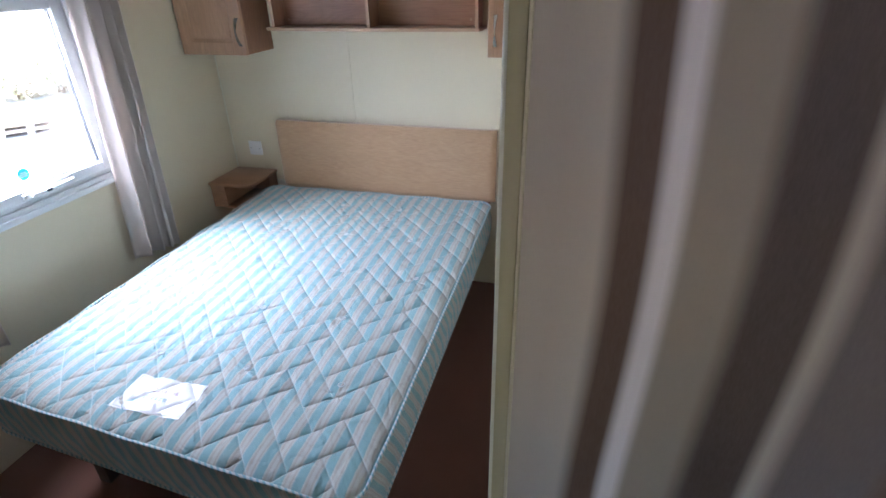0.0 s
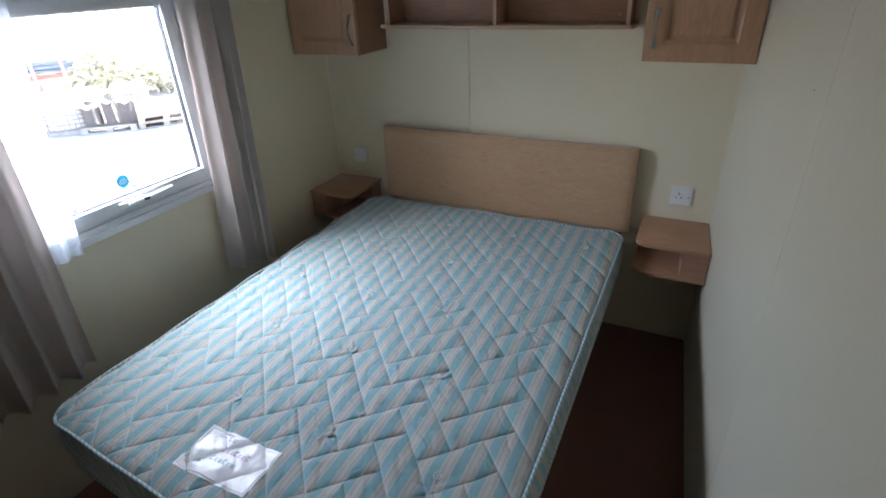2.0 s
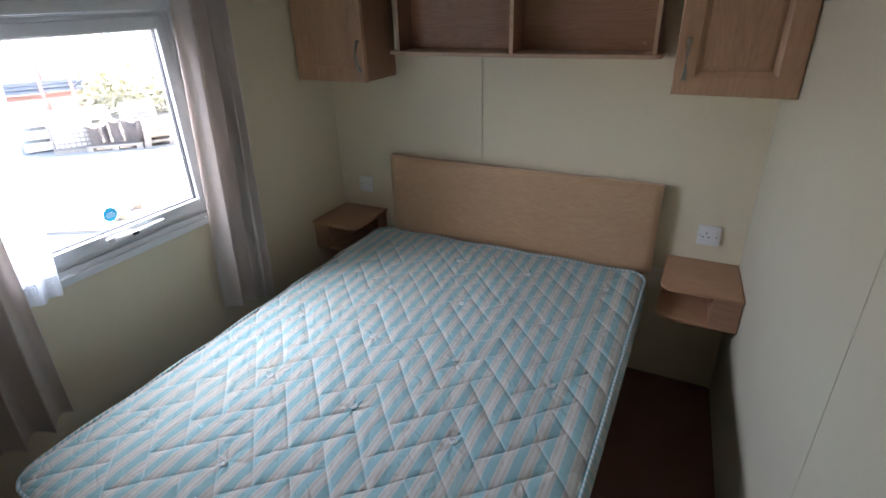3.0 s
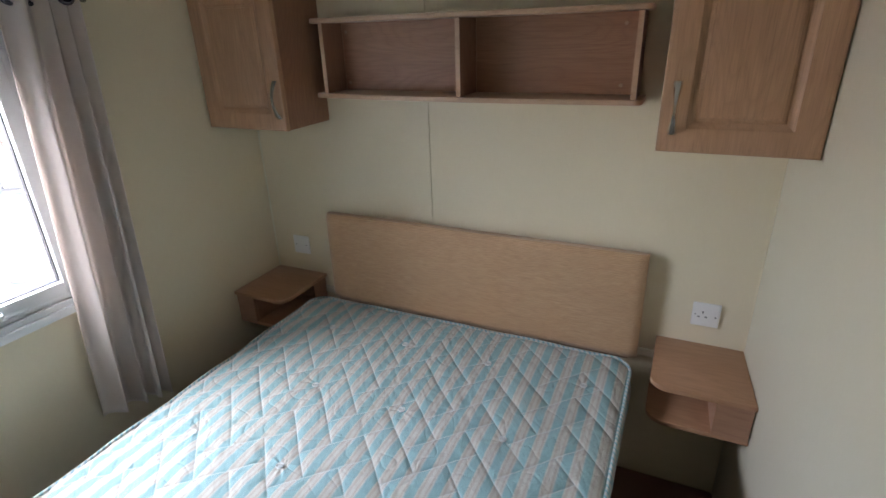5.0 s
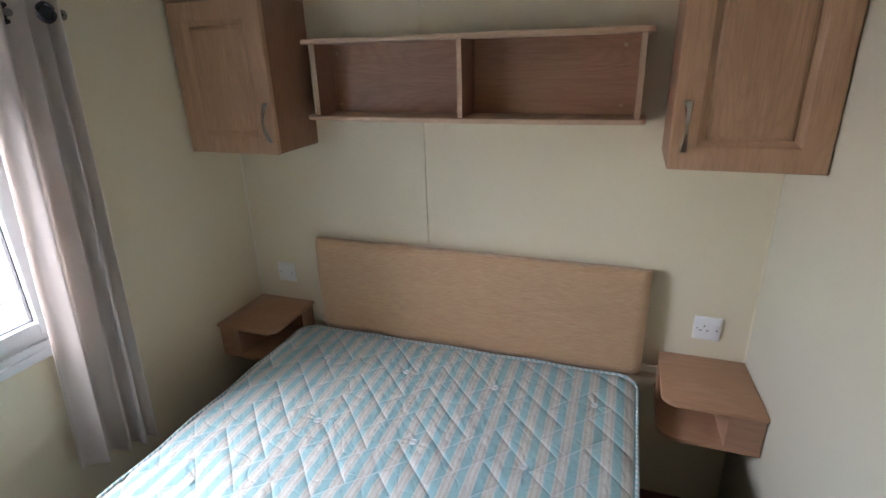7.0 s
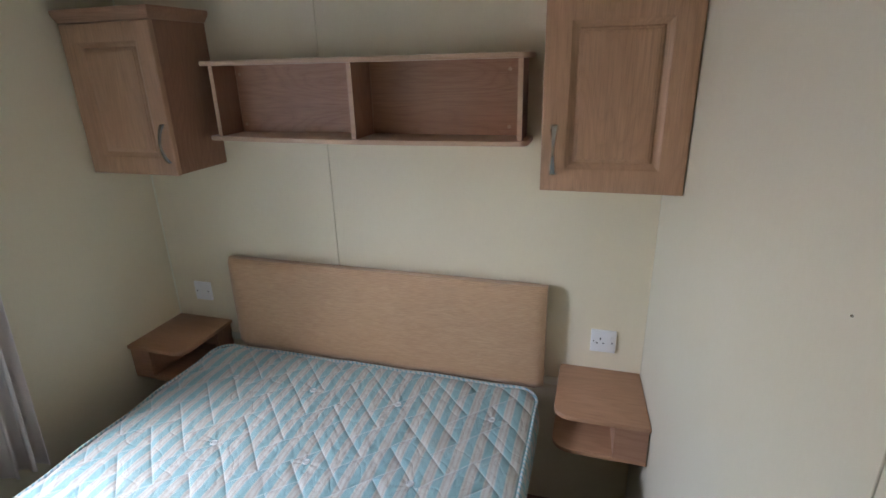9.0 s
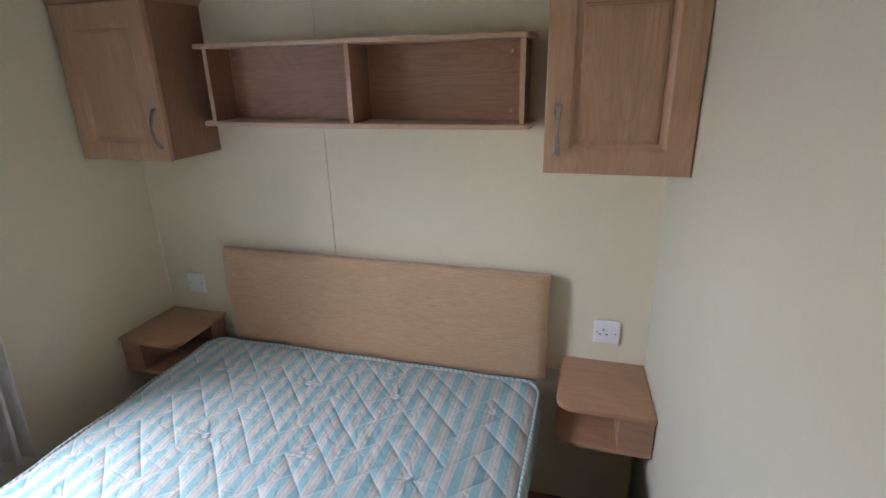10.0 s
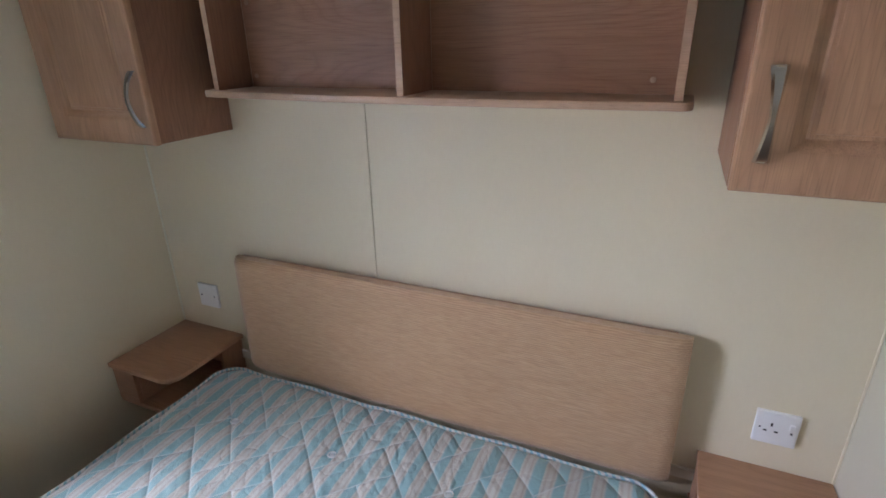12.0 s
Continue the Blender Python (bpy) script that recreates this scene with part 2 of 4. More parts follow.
def stripes_paper():
    m, nt, b = material("striped_wallpaper", 0.6)
    sep = nt.nodes.new("ShaderNodeSeparateXYZ")
    nt.links.new(coords(nt), sep.inputs[0])
    bow = math_of(nt, "COSINE", math_of(nt, "MULTIPLY", math_of(nt, "SUBTRACT", sep.outputs[2], 1.47), math.tau / 0.68))
    u = math_of(nt, "SUBTRACT", sep.outputs[0], math_of(nt, "MULTIPLY", bow, 0.0055))
    u = math_of(nt, "ADD", u, math_of(nt, "MULTIPLY", noise_of(nt, 14, (1, 1, 0.2), 2.0), 0.003))
    u = math_of(nt, "DIVIDE", math_of(nt, "ADD", u, 0.1), 0.7)
    cream, brown, dark, white, taupe, grey = (0.55, 0.49, 0.41), (0.105, 0.058, 0.034), (0.055, 0.033, 0.023), (0.78, 0.74, 0.74), (0.32, 0.27, 0.205), (0.125, 0.10, 0.094)

    def at(x):
        return (x + 0.1) / 0.7
    col = ramp(nt, u, [(0.0, cream), (at(0.070), (0.49, 0.43, 0.355)), (at(0.106), cream), (at(0.124), brown), (at(0.146), brown), (at(0.158), white), (at(0.168), white),
                       (at(0.180), taupe), (at(0.222), taupe), (at(0.243), dark), (at(0.288), dark), (at(0.303), (0.42, 0.37, 0.31)), (at(0.310), (0.36, 0.31, 0.26)),
                       (at(0.325), grey), (at(0.40), grey), (at(0.42), brown), (1.0, cream)])
    weave = noise_of(nt, 420, (1, 1, 0.25), 3.0)
    col = mixed(nt, math_of(nt, "MULTIPLY", weave, 0.10), col, (0.42, 0.37, 0.31))
    nt.links.new(col, b.inputs["Base Color"])
    bump(nt, b, weave, 0.25, 0.001)
    return m


PAPER = stripes_paper()


def glass():
    m, nt, b = material("window_glass", 0.02)
    out = nt.nodes["Material Output"]
    clear = nt.nodes.new("ShaderNodeBsdfTransparent")
    clear.inputs[0].default_value = (0.95, 0.97, 0.97, 1)
    shine = node(nt, "BsdfGlossy", Roughness=0.02)
    fres = node(nt, "Fresnel", IOR=1.45)
    mix = nt.nodes.new("ShaderNodeMixShader")
    nt.links.new(fres.outputs[0], mix.inputs[0])
    nt.links.new(clear.outputs[0], mix.inputs[1])
    nt.links.new(shine.outputs[0], mix.inputs[2])
    nt.links.new(mix.outputs[0], out.inputs[0])
    return m


GLASS = glass()


def net_cloth():
    """White net: a fine open mesh, half clear."""
    m, nt, b = material("white_net_curtain", 0.8)
    b.inputs["Base Color"].default_value = (0.85, 0.87, 0.9, 1)
    sep = nt.nodes.new("ShaderNodeSeparateXYZ")
    nt.links.new(coords(nt), sep.inputs[0])
    lines = []
    for axis in (1, 2):
        f = math_of(nt, "FRACT", math_of(nt, "ADD", math_of(nt, "DIVIDE", sep.outputs[axis], 0.0035), 900.0))
        lines.append(math_of(nt, "LESS_THAN", f, 0.55))
    alpha = math_of(nt, "MAXIMUM", lines[0], lines[1])
    alpha = math_of(nt, "MULTIPLY", alpha, 0.985)
    nt.links.new(alpha, b.inputs["Alpha"])
    b.inputs["Transmission Weight"].default_value = 0.0
    b.inputs["Subsurface Weight"].default_value = 0.0
    return m


NET = net_cloth()
lets_light_through(NET, 0.5, (0.80, 0.87, 0.95))
NET_TAPE = plain("white_net_band", (0.8, 0.82, 0.85), 0.8, relief=0)


# ---- mesh helpers ----
def finish(bm, name, mat, smooth=True, angle=35):
    bmesh.ops.recalc_face_normals(bm, faces=bm.faces)
    me = bpy.data.meshes.new(name)
    if smooth:
        for f in bm.faces:
            f.smooth = True
        for e in bm.edges:
            if len(e.link_faces) == 2 and e.calc_face_angle(0) > radians(angle):
                e.smooth = False
    bm.to_mesh(me)
    bm.free()
    me.materials.append(mat)
    return me


def thing(name, base, label, category, group=""):
    ob = new(name)
    ob.location = base
    ob.empty_display_size = 0.05
    return tagged(ob, label, category, group)


def part(name, bm, mat, parent=None, label="", smooth=True):
    """One mesh object, given in world metres, under its thing or part."""
    ob = new(name, bm if isinstance(bm, bpy.types.Mesh) else finish(bm, name, mat, smooth))
    if parent:
        root, off = parent, Vector()
        while root:
            off += root.location
            root = root.parent
        ob.parent = parent
        if parent.type == "EMPTY":
            ob.matrix_parent_inverse = Matrix.Translation(-off)
    return tagged(ob, label)


def setting(name, bm, mat, smooth=True, label=""):
    return tagged(part(name, bm, mat, None, label, smooth), kind="structure")


def box(x0, x1, y0, y1, z0, z1, bevel=0.0, segments=2, bm=None):
    own = bmesh.new()
    bmesh.ops.create_cube(own, size=1)
    for v in own.verts:
        v.co = Vector((x0 + (v.co.x + 0.5) * (x1 - x0), y0 + (v.co.y + 0.5) * (y1 - y0), z0 + (v.co.z + 0.5) * (z1 - z0)))
    if bevel:
        bmesh.ops.bevel(own, geom=own.edges[:], offset=bevel, segments=segments, profile=0.5, affect="EDGES")
    if bm is None:
        return own
    me = bpy.data.meshes.new("t")
    own.to_mesh(me)
    own.free()
    bm.from_mesh(me)
    bpy.data.meshes.remove(me)
    return bm


def slab(points, z0, z1, bevel=0.002):
    """A level board with the outline given."""
    bm = bmesh.new()
    low = [bm.verts.new((x, y, z0)) for x, y in points]
    top = [bm.verts.new((x, y, z1)) for x, y in points]
    bm.faces.new(low[::-1])
    bm.faces.new(top)
    n = len(points)
    for i in range(n):
        bm.faces.new((low[i], low[(i + 1) % n], top[(i + 1) % n], top[i]))
    bmesh.ops.recalc_face_normals(bm, faces=bm.faces)
    if bevel:
        rim = [e for e in bm.edges if abs(e.verts[0].co.z - e.verts[1].co.z) < 1e-6]
        bmesh.ops.bevel(bm, geom=rim, offset=bevel, segments=2, profile=0.5, affect="EDGES")
    return bm


def arc(cx, cy, r, a0, a1, n=8):
    return [(cx + r * math.cos(radians(a0 + (a1 - a0) * i / n)), cy + r * math.sin(radians(a0 + (a1 - a0) * i / n))) for i in range(n + 1)]


def tube(points, radius, sides=8, closed=False, bm=None, squash=1.0):
    """A round bar along points."""
    bm = bm or bmesh.new()
    rings, n = [], len(points)
    pts = [Vector(p) for p in points]
    for i, p in enumerate(pts):
        a = pts[(i - 1) % n] if closed or i else p
        b = pts[(i + 1) % n] if closed or i < n - 1 else p
        t = (b - a).normalized()
        side = t.cross(Vector((0, 0, 1)))
        side = side.normalized() if side.length > 1e-3 else Vector((1, 0, 0))
        up = side.cross(t).normalized()
        r = radius[i] if isinstance(radius, (list, tuple)) else radius
        rings.append([bm.verts.new(p + side * r * math.cos(k * math.tau / sides) + up * r * squash * math.sin(k * math.tau / sides)) for k in range(sides)])
    for i in range(n if closed else n - 1):
        a, b = rings[i], rings[(i + 1) % n]
        for k in range(sides):
            bm.faces.new((a[k], a[(k + 1) % sides], b[(k + 1) % sides], b[k]))
    if not closed:
        bm.faces.new(rings[0][::-1])
        bm.faces.new(rings[-1])
    return bm


def disc(centre, normal, radius, depth, sides=20, bevel=0.0, bm=None):
    own = bmesh.new()
    bmesh.ops.create_cone(own, cap_ends=True, segments=sides, radius1=radius, radius2=radius, depth=depth)
    if bevel:
        bmesh.ops.bevel(own, geom=[e for e in own.edges if len(e.link_faces) == 2 and e.calc_face_angle(0) > 1], offset=bevel, segments=2, profile=0.5, affect="EDGES")
    q = Vector(normal).to_track_quat("Z", "Y").to_matrix().to_4x4()
    bmesh.ops.transform(own, matrix=Matrix.Translation(centre) @ q, verts=own.verts)
    if bm is None:
        return own
    me = bpy.data.meshes.new("t")
    own.to_mesh(me)
    own.free()
    bm.from_mesh(me)
    bpy.data.meshes.remove(me)
    return bm


def grid_mesh(name, pos, mat, wrap=False):
    """A sheet from an array rows x columns x 3."""
    r, c, _ = pos.shape
    idx = np.arange(r * c).reshape(r, c)
    a, b, d, e = idx[:-1, :-1], idx[:-1, 1:], idx[1:, 1:], idx[1:, :-1]
    faces = np.stack([a, b, d, e], -1).reshape(-1, 4)
    me = bpy.data.meshes.new(name)
    me.from_pydata(pos.reshape(-1, 3).tolist(), [], faces.tolist())
    me.polygons.foreach_set("use_smooth", [True] * len(me.polygons))
    me.materials.append(mat)
    me.update()
    return me


def smooth_noise(x, y, seed, octaves=3):
    """Sum of random waves: soft unevenness without a repeat."""
    rng = np.random.RandomState(seed)
    out = np.zeros_like(x)
    for o in range(octaves):
        for _ in range(5):
            a, p, f = rng.uniform(0, math.tau), rng.uniform(0, math.tau), 2.0 ** o * rng.uniform(0.7, 1.3)
            out += np.sin((x * math.cos(a) + y * math.sin(a)) * f + p) / 2 ** o / 5
    return out


# ---- structure ----
XL, XR, H = -2.0, 0.0, 2.06
OUT = 0.06
setting("floor", box(XL - OUT, 1.2, -3.7, OUT, -0.08, 0.0), CARPET, False, "red-brown carpeted caravan floor")
setting("ceiling", box(XL - OUT, 1.2, -3.7, OUT, H, H + 0.05), CEIL, False, "white panelled caravan ceiling")


def wall_with_panels(name, core, panels, label, mat=WALL):
    w = setting(name, core, mat, False, label)
    for bm in panels:
        part("wall_panel", bm, mat, w)
    return w


G = 0.0015
wall_with_panels("wall_north", box(XL - OUT, 0.06, 0.006, OUT, 0, H), [
    box(XL + 0.001, -1.1565 - G, 0.0, 0.006, 0.0, H, 0.001, 1), box(-1.1565 + G, -0.001, 0.0, 0.006, 0.0, H, 0.001, 1)],
    "cream vinyl-faced wall with one upright joint")
FLARE = 0.065


def flared(bm):
    """The east wall is not quite square to the headboard wall: it runs outwards towards the door."""
    for v in bm.verts:
        v.co.x -= FLARE * v.co.y
    return bm


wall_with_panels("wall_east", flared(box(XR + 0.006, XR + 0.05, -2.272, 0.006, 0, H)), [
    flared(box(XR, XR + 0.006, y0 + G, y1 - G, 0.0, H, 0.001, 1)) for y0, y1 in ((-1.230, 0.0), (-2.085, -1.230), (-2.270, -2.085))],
    "cream board wall with upright joints, dimmer light in its colour", WALL_DIMMED)
# west wall with its window opening
WY0, WY1, WZ0, WZ1 = -1.72, -0.87, 0.93, 1.69
west = bmesh.new()
for y0, y1, z0, z1 in ((-3.7, WY0, 0, H), (WY1, 0.006, 0, H), (WY0, WY1, 0, WZ0), (WY0, WY1, WZ1, H)):
    box(XL - OUT, XL, y0, y1, z0, z1, bm=west)
setting("wall_west", west, WALL, False, "cream board outer wall with a window opening")
# partition at the entrance, and the space behind it
DX = 0.021
setting("wall_partition", box(DX + 0.012, 1.14, -2.299, -2.266, 0, H), WALL, False, "thin partition at the bedroom entrance")
setting("wallpaper", box(DX + 0.0205, 1.14, -2.3035, -2.2992, 0, H), PAPER, False, "woven wallpaper in cream and brown upright stripes")
jamb = setting("door_frame", box(DX, DX + 0.0165, -2.302, -2.266, 0, 1.98, 0.003), OLIVE, True, "olive-cream door lining")
part("edge_bead", tube([(DX - 0.001, -2.268, 0.0), (DX - 0.001, -2.268, 1.98)], 0.0075, 12), BEAD, jamb, "cream rounded edge bead")
part("edge_strip", box(DX + 0.0167, DX + 0.0202, -2.3065, -2.300, 0, 1.98, 0.001, 1), YELLOWED, jamb)
setting("wall_corridor_east", box(1.14, 1.2, -3.7, -2.272, 0, H), WALL, False)
# Unseen end wall; its small opening is added to let light onto the wallpaper.
end = bmesh.new()
for x0, x1, z0, z1 in ((XL, 0.48, 0, H), (0.75, 1.14, 0, H), (0.48, 0.75, 0, 1.25), (0.48, 0.75, 1.58, H)):
    box(x0, x1, -3.7, -3.64, z0, z1, bm=end)
setting("unseen_wall_south", end, WALL, False)
# trims
setting("corner_bead", tube([(XL + 0.002, -0.002, 0.0), (XL + 0.002, -0.002, H)], 0.0032, 8), BEAD)
setting("corner_bead_east", tube([(XR - 0.002, -0.002, 0.0), (XR - 0.002, -0.002, H)], 0.003, 8), WALL)
setting("wall_batten", flared(box(XR - 0.003, XR, -2.115, -2.055, 0, H, 0.0012)), BEAD)
setting("wall_rail", box(-1.95, -0.235, -0.012, -0.001, 0.560, 0.590, 0.003), BEAD, True, "cream batten along the wall behind the bed")


# ---- window ----
def frame_bars(y0, y1, z0, z1, w, x0, x1, bevel=0.004):
    bm = bmesh.new()
    box(x0, x1, y0, y0 + w, z0, z1, bevel, bm=bm)
    box(x0, x1, y1 - w, y1, z0, z1, bevel, bm=bm)
    box(x0, x1, y0 + w - 0.001, y1 - w + 0.001, z0, z0 + w, bevel, bm=bm)
    box(x0, x1, y0 + w - 0.001, y1 - w + 0.001, z1 - w, z1, bevel, bm=bm)
    return bm


win = tagged(thing("window_1", (XL, -1.29, WZ0), "white plastic caravan window with a top-hung sash", "window"), kind="structure")
part("window_frame", frame_bars(WY0, WY1, WZ0, WZ1, 0.028, XL - 0.055, XL - 0.004), PVC, win)
part("window_sash", frame_bars(WY0 + 0.024, WY1 - 0.024, WZ0 + 0.024, WZ1 - 0.024, 0.042, XL - 0.045, XL + 0.004, 0.006), PVC, win, "white opening sash")
part("gasket", frame_bars(WY0 + 0.064, WY1 - 0.064, WZ0 + 0.064, WZ1 - 0.064, 0.005, XL - 0.032, XL - 0.014, 0), DARK, win, "dark rubber gasket")
pane = part("pane", box(XL - 0.026, XL - 0.022, WY0 + 0.068, WY1 - 0.068, WZ0 + 0.068, WZ1 - 0.068), GLASS, win, "clear window glass", False)
pane.visible_shadow = False
part("window_trim", frame_bars(WY0 - 0.035, WY1 + 0.035, WZ0 - 0.038, WZ1 + 0.035, 0.045, XL, XL + 0.012, 0.003), PVC, win, "flat white inner trim")
part("window_sill", box(XL, XL + 0.022, WY0 - 0.035, WY1 + 0.035, WZ0 - 0.040, WZ0 - 0.012, 0.005), PVC, win)
part("blind_cassette", box(XL + 0.0125, XL + 0.045, WY0 - 0.03, WY1 + 0.03, WZ1 - 0.005, WZ1 + 0.035, 0.006), PVC, win, "white blind housing above the glass")
hb = bmesh.new()
box(XL + 0.004, XL + 0.020, -1.335, -1.235, WZ0 + 0.034, WZ0 + 0.056, 0.006, 3, bm=hb)
lever = part("window_handle", hb, WHITE, win, "white window catch")
part("lever", tube([(XL + 0.026, -1.31, WZ0 + 0.050), (XL + 0.042, -1.25, WZ0 + 0.052), (XL + 0.040, -1.13, WZ0 + 0.056)], [0.013, 0.013, 0.008], 12, squash=0.7), WHITE, lever)
part("key_slot", box(XL + 0.048, XL + 0.056, -1.262, -1.240, WZ0 + 0.048, WZ0 + 0.058, 0.001), DARK, lever)

seal = thing("window_sticker", (XL - 0.021, -1.275, 1.02), "round turquoise sticker on the window glass", "sticker")
part("disc", disc((XL - 0.0212, -1.275, 1.050), (1, 0, 0), 0.024, 0.0012, 28), STICKER, seal)
marks = bmesh.new()
for k, (w, dz) in enumerate(((0.012, 0.006), (0.018, -0.001), (0.015, -0.008))):
    box(XL - 0.0205, XL - 0.0199, -1.275 - w, -1.275 + w, 1.050 + dz - 0.0016, 1.050 + dz + 0.0016, bm=marks)
part("print_lines", marks, WHITE, seal, "white unreadable print")


# ---- curtains ----
def curtain(name, y_top, y_low, z_top, z_low, folds, depth, x, seed, label, power=1.0, grain=260, lean=0.0):
    """Hanging cloth: folds that deepen and wander towards the hem."""
    s, t = np.meshgrid(np.linspace(0, 1, grain), np.linspace(0, 1, 90))
    rng = np.random.RandomState(seed)
    y = (y_top[0] + (y_top[1] - y_top[0]) * s) * (1 - t) + (y_low[0] + (y_low[1] - y_low[0]) * s) * t
    ph = folds * math.tau * (s ** power + 0.035 * np.sin(5 * s + rng.uniform(0, 6)) + 0.02 * t * np.sin(9 * s + rng.uniform(0, 6)))
    wave = np.sin(ph) + 0.22 * np.sin(2 * ph + 0.8)
    xx = x + lean * (s - 0.3) + depth * wave * (0.75 + 0.35 * t) + 0.004 * smooth_noise(s * 9, t * 7, seed)
    y = y + 0.010 * np.cos(ph) * (0.6 + 0.6 * t)
    z = z_top + (z_low - z_top) * t + 0.006 * t * smooth_noise(s * 12, t, seed + 1)
    front = np.stack([xx, y, z], -1)
    cur = thing(name, (x, (y_low[0] + y_low[1]) / 2, z_low), label, "curtain", "curtains at the window")
    drop_me = grid_mesh("cloth", front, CURTAIN)
    cl = part("cloth", drop_me, CURTAIN, cur)
    th = cl.modifiers.new("thickness", "SOLIDIFY")
    th.thickness = 0.0025
    hem = np.stack([xx[-1], y[-1], z[-1] + 0.022], -1)
    for k in range(folds):
        i = int((k + 0.5) / folds * (grain - 1))
        c = (float(xx[4, i]), float(y[4, i]), z_top - 0.030)
        ring = [(c[0] + 0.004, c[1] + 0.021 * math.cos(a * math.tau / 16), c[2] + 0.021 * math.sin(a * math.tau / 16)) for a in range(16)]
        part("eyelet", tube(ring, 0.0055, 8, closed=True), DARKCHROME, cur)
        part("eyelet_hole", disc((c[0] + 0.003, c[1], c[2]), (1, 0, 0), 0.018, 0.003, 16), DARK, cur)
    return cur


curtain("curtain", (-0.905, -0.742), (-0.990, -0.805), 1.835, 0.515, 3, 0.028, XL + 0.085, 3, "mushroom-brown eyelet curtain hanging in folds beside the window", 1.9, lean=0.075)
curtain("curtain", (-1.99, -1.62), (-2.06, -1.650), 1.835, 0.500, 5, 0.030, XL + 0.085, 8, "mushroom-brown eyelet curtain gathered in shade beyond the window")
pole = thing("curtain_pole", (XL + 0.085, -1.3, 1.80), "slim dark metal curtain pole above the window", "curtain pole")
part("pole", tube([(XL + 0.085, -2.10, 1.806), (XL + 0.085, -0.69, 1.806)], 0.009, 12), SILVER, pole)
for y in (-2.08, -0.715):
    part("bracket", box(XL, XL + 0.085, y - 0.006, y + 0.006, 1.797, 1.811, 0.002), SILVER, pole)
    part("finial", disc((XL + 0.085, y + (0.03 if y > -1 else -0.02), 1.806), (0, 1, 0), 0.014, 0.012, 16, 0.003), SILVER, pole)

nets = thing("net_curtain", (XL + 0.03, -1.58, 0.88), "white sheer net curtain with a square woven border, pulled aside", "net curtain")
s, t = np.meshgrid(np.linspace(0, 1, 120), np.linspace(0, 1, 60))
y = -1.80 + (0.345 - 0.065 * t) * s
net_pos = np.stack([XL + 0.036 + 0.007 * np.sin(s * 40 + 2 * t), y, 1.755 - 0.875 * t + 0.004 * np.sin(s * 23)], -1)
part("net", grid_mesh("net", net_pos, NET), NET, nets)
part("net_wire", tube([(XL + 0.036, -1.9, 1.757), (XL + 0.036, -0.80, 1.757)], 0.0025, 6), WHITE, nets)
for k in range(2):
    yb = -1.545 - 0.060 * k
    for w in (0.017, 0.009):
        m = bmesh.new()
        for a0, a1, b0, b1 in ((-w, w, -w, -w + 0.004), (-w, w, w - 0.004, w), (-w, -w + 0.004, -w, w), (w - 0.004, w, -w, w)):
            box(XL + 0.0465, XL + 0.0475, yb + a0, yb + a1, 0.935 + b0, 0.935 + b1, bm=m)
        part("woven_square", m, NET_TAPE, nets)


# ---- headboard ----
hbt = thing("headboard", (-0.985, -0.04, 0.40), "padded golden slub fabric headboard on the wall behind the bed", "headboard")
pad = bmesh.new()
bmesh.ops.create_grid(pad, x_segments=90, y_segments=30, size=0.5)
X0, X1, Z0, Z1 = -1.647, -0.333, 0.566, 0.974
for v in pad.verts:
    u, w = v.co.x * 2, v.co.y * 2
    drop = (abs(u) ** 44 + abs(w) ** 20) * 0.014
    v.co = Vector(((X0 + X1) / 2 + u * (X1 - X0) / 2, -0.066 + min(drop, 0.03) + 0.0016 * noise.noise(Vector((u * 5, w * 2, 1))), (Z0 + Z1) / 2 + w * (Z1 - Z0) / 2))
rim = [e for e in pad.edges if e.is_boundary]
new_geo = bmesh.ops.extrude_edge_only(pad, edges=rim)["geom"]
for v in [g for g in new_geo if isinstance(g, bmesh.types.BMVert)]:
    v.co.y = -0.026
part("padding", pad, HEAD, hbt)
part("backboard", box(X0 + 0.006, X1 - 0.030, -0.030, -0.012, Z0 - 0.02, Z1 - 0.003, 0.003), BEECH_H, hbt, "thin brown backing board")


# ---- bed ----
MX0, MX1, MY0, MY1, MZ, MH = -1.715, -0.345, -1.965, -0.092, 0.590, 0.185
base = thing("bed_base", (-1.04, -0.98, 0.0), "low dark timber bed base under the mattress, mostly in shade", "bed base")
part("frame", box(MX0 + 0.10, MX1 - 0.10, MY0 + 0.12, MY1 - 0.02, 0.30, MZ - MH - 0.001, 0.004), BED_BASE, base)
for x in (MX0 + 0.16, (MX0 + MX1) / 2, MX1 - 0.16):
    for y in (MY0 + 0.22, -0.98, MY1 - 0.15):
        part("leg", box(x - 0.025, x + 0.025, y - 0.025, y + 0.025, 0.0, 0.30, 0.003), BED_BASE, base)

mattress = thing("mattress", (-1.04, -0.98, MZ - MH), "bare quilted double mattress in stained blue and cream striped ticking", "mattress")
CELL = 0.096
NX, NY = 620, 850
xs, ys = np.linspace(MX0, MX1, NX), np.linspace(MY0, MY1, NY)
X, Y = np.meshgrid(xs, ys)
R = 0.075


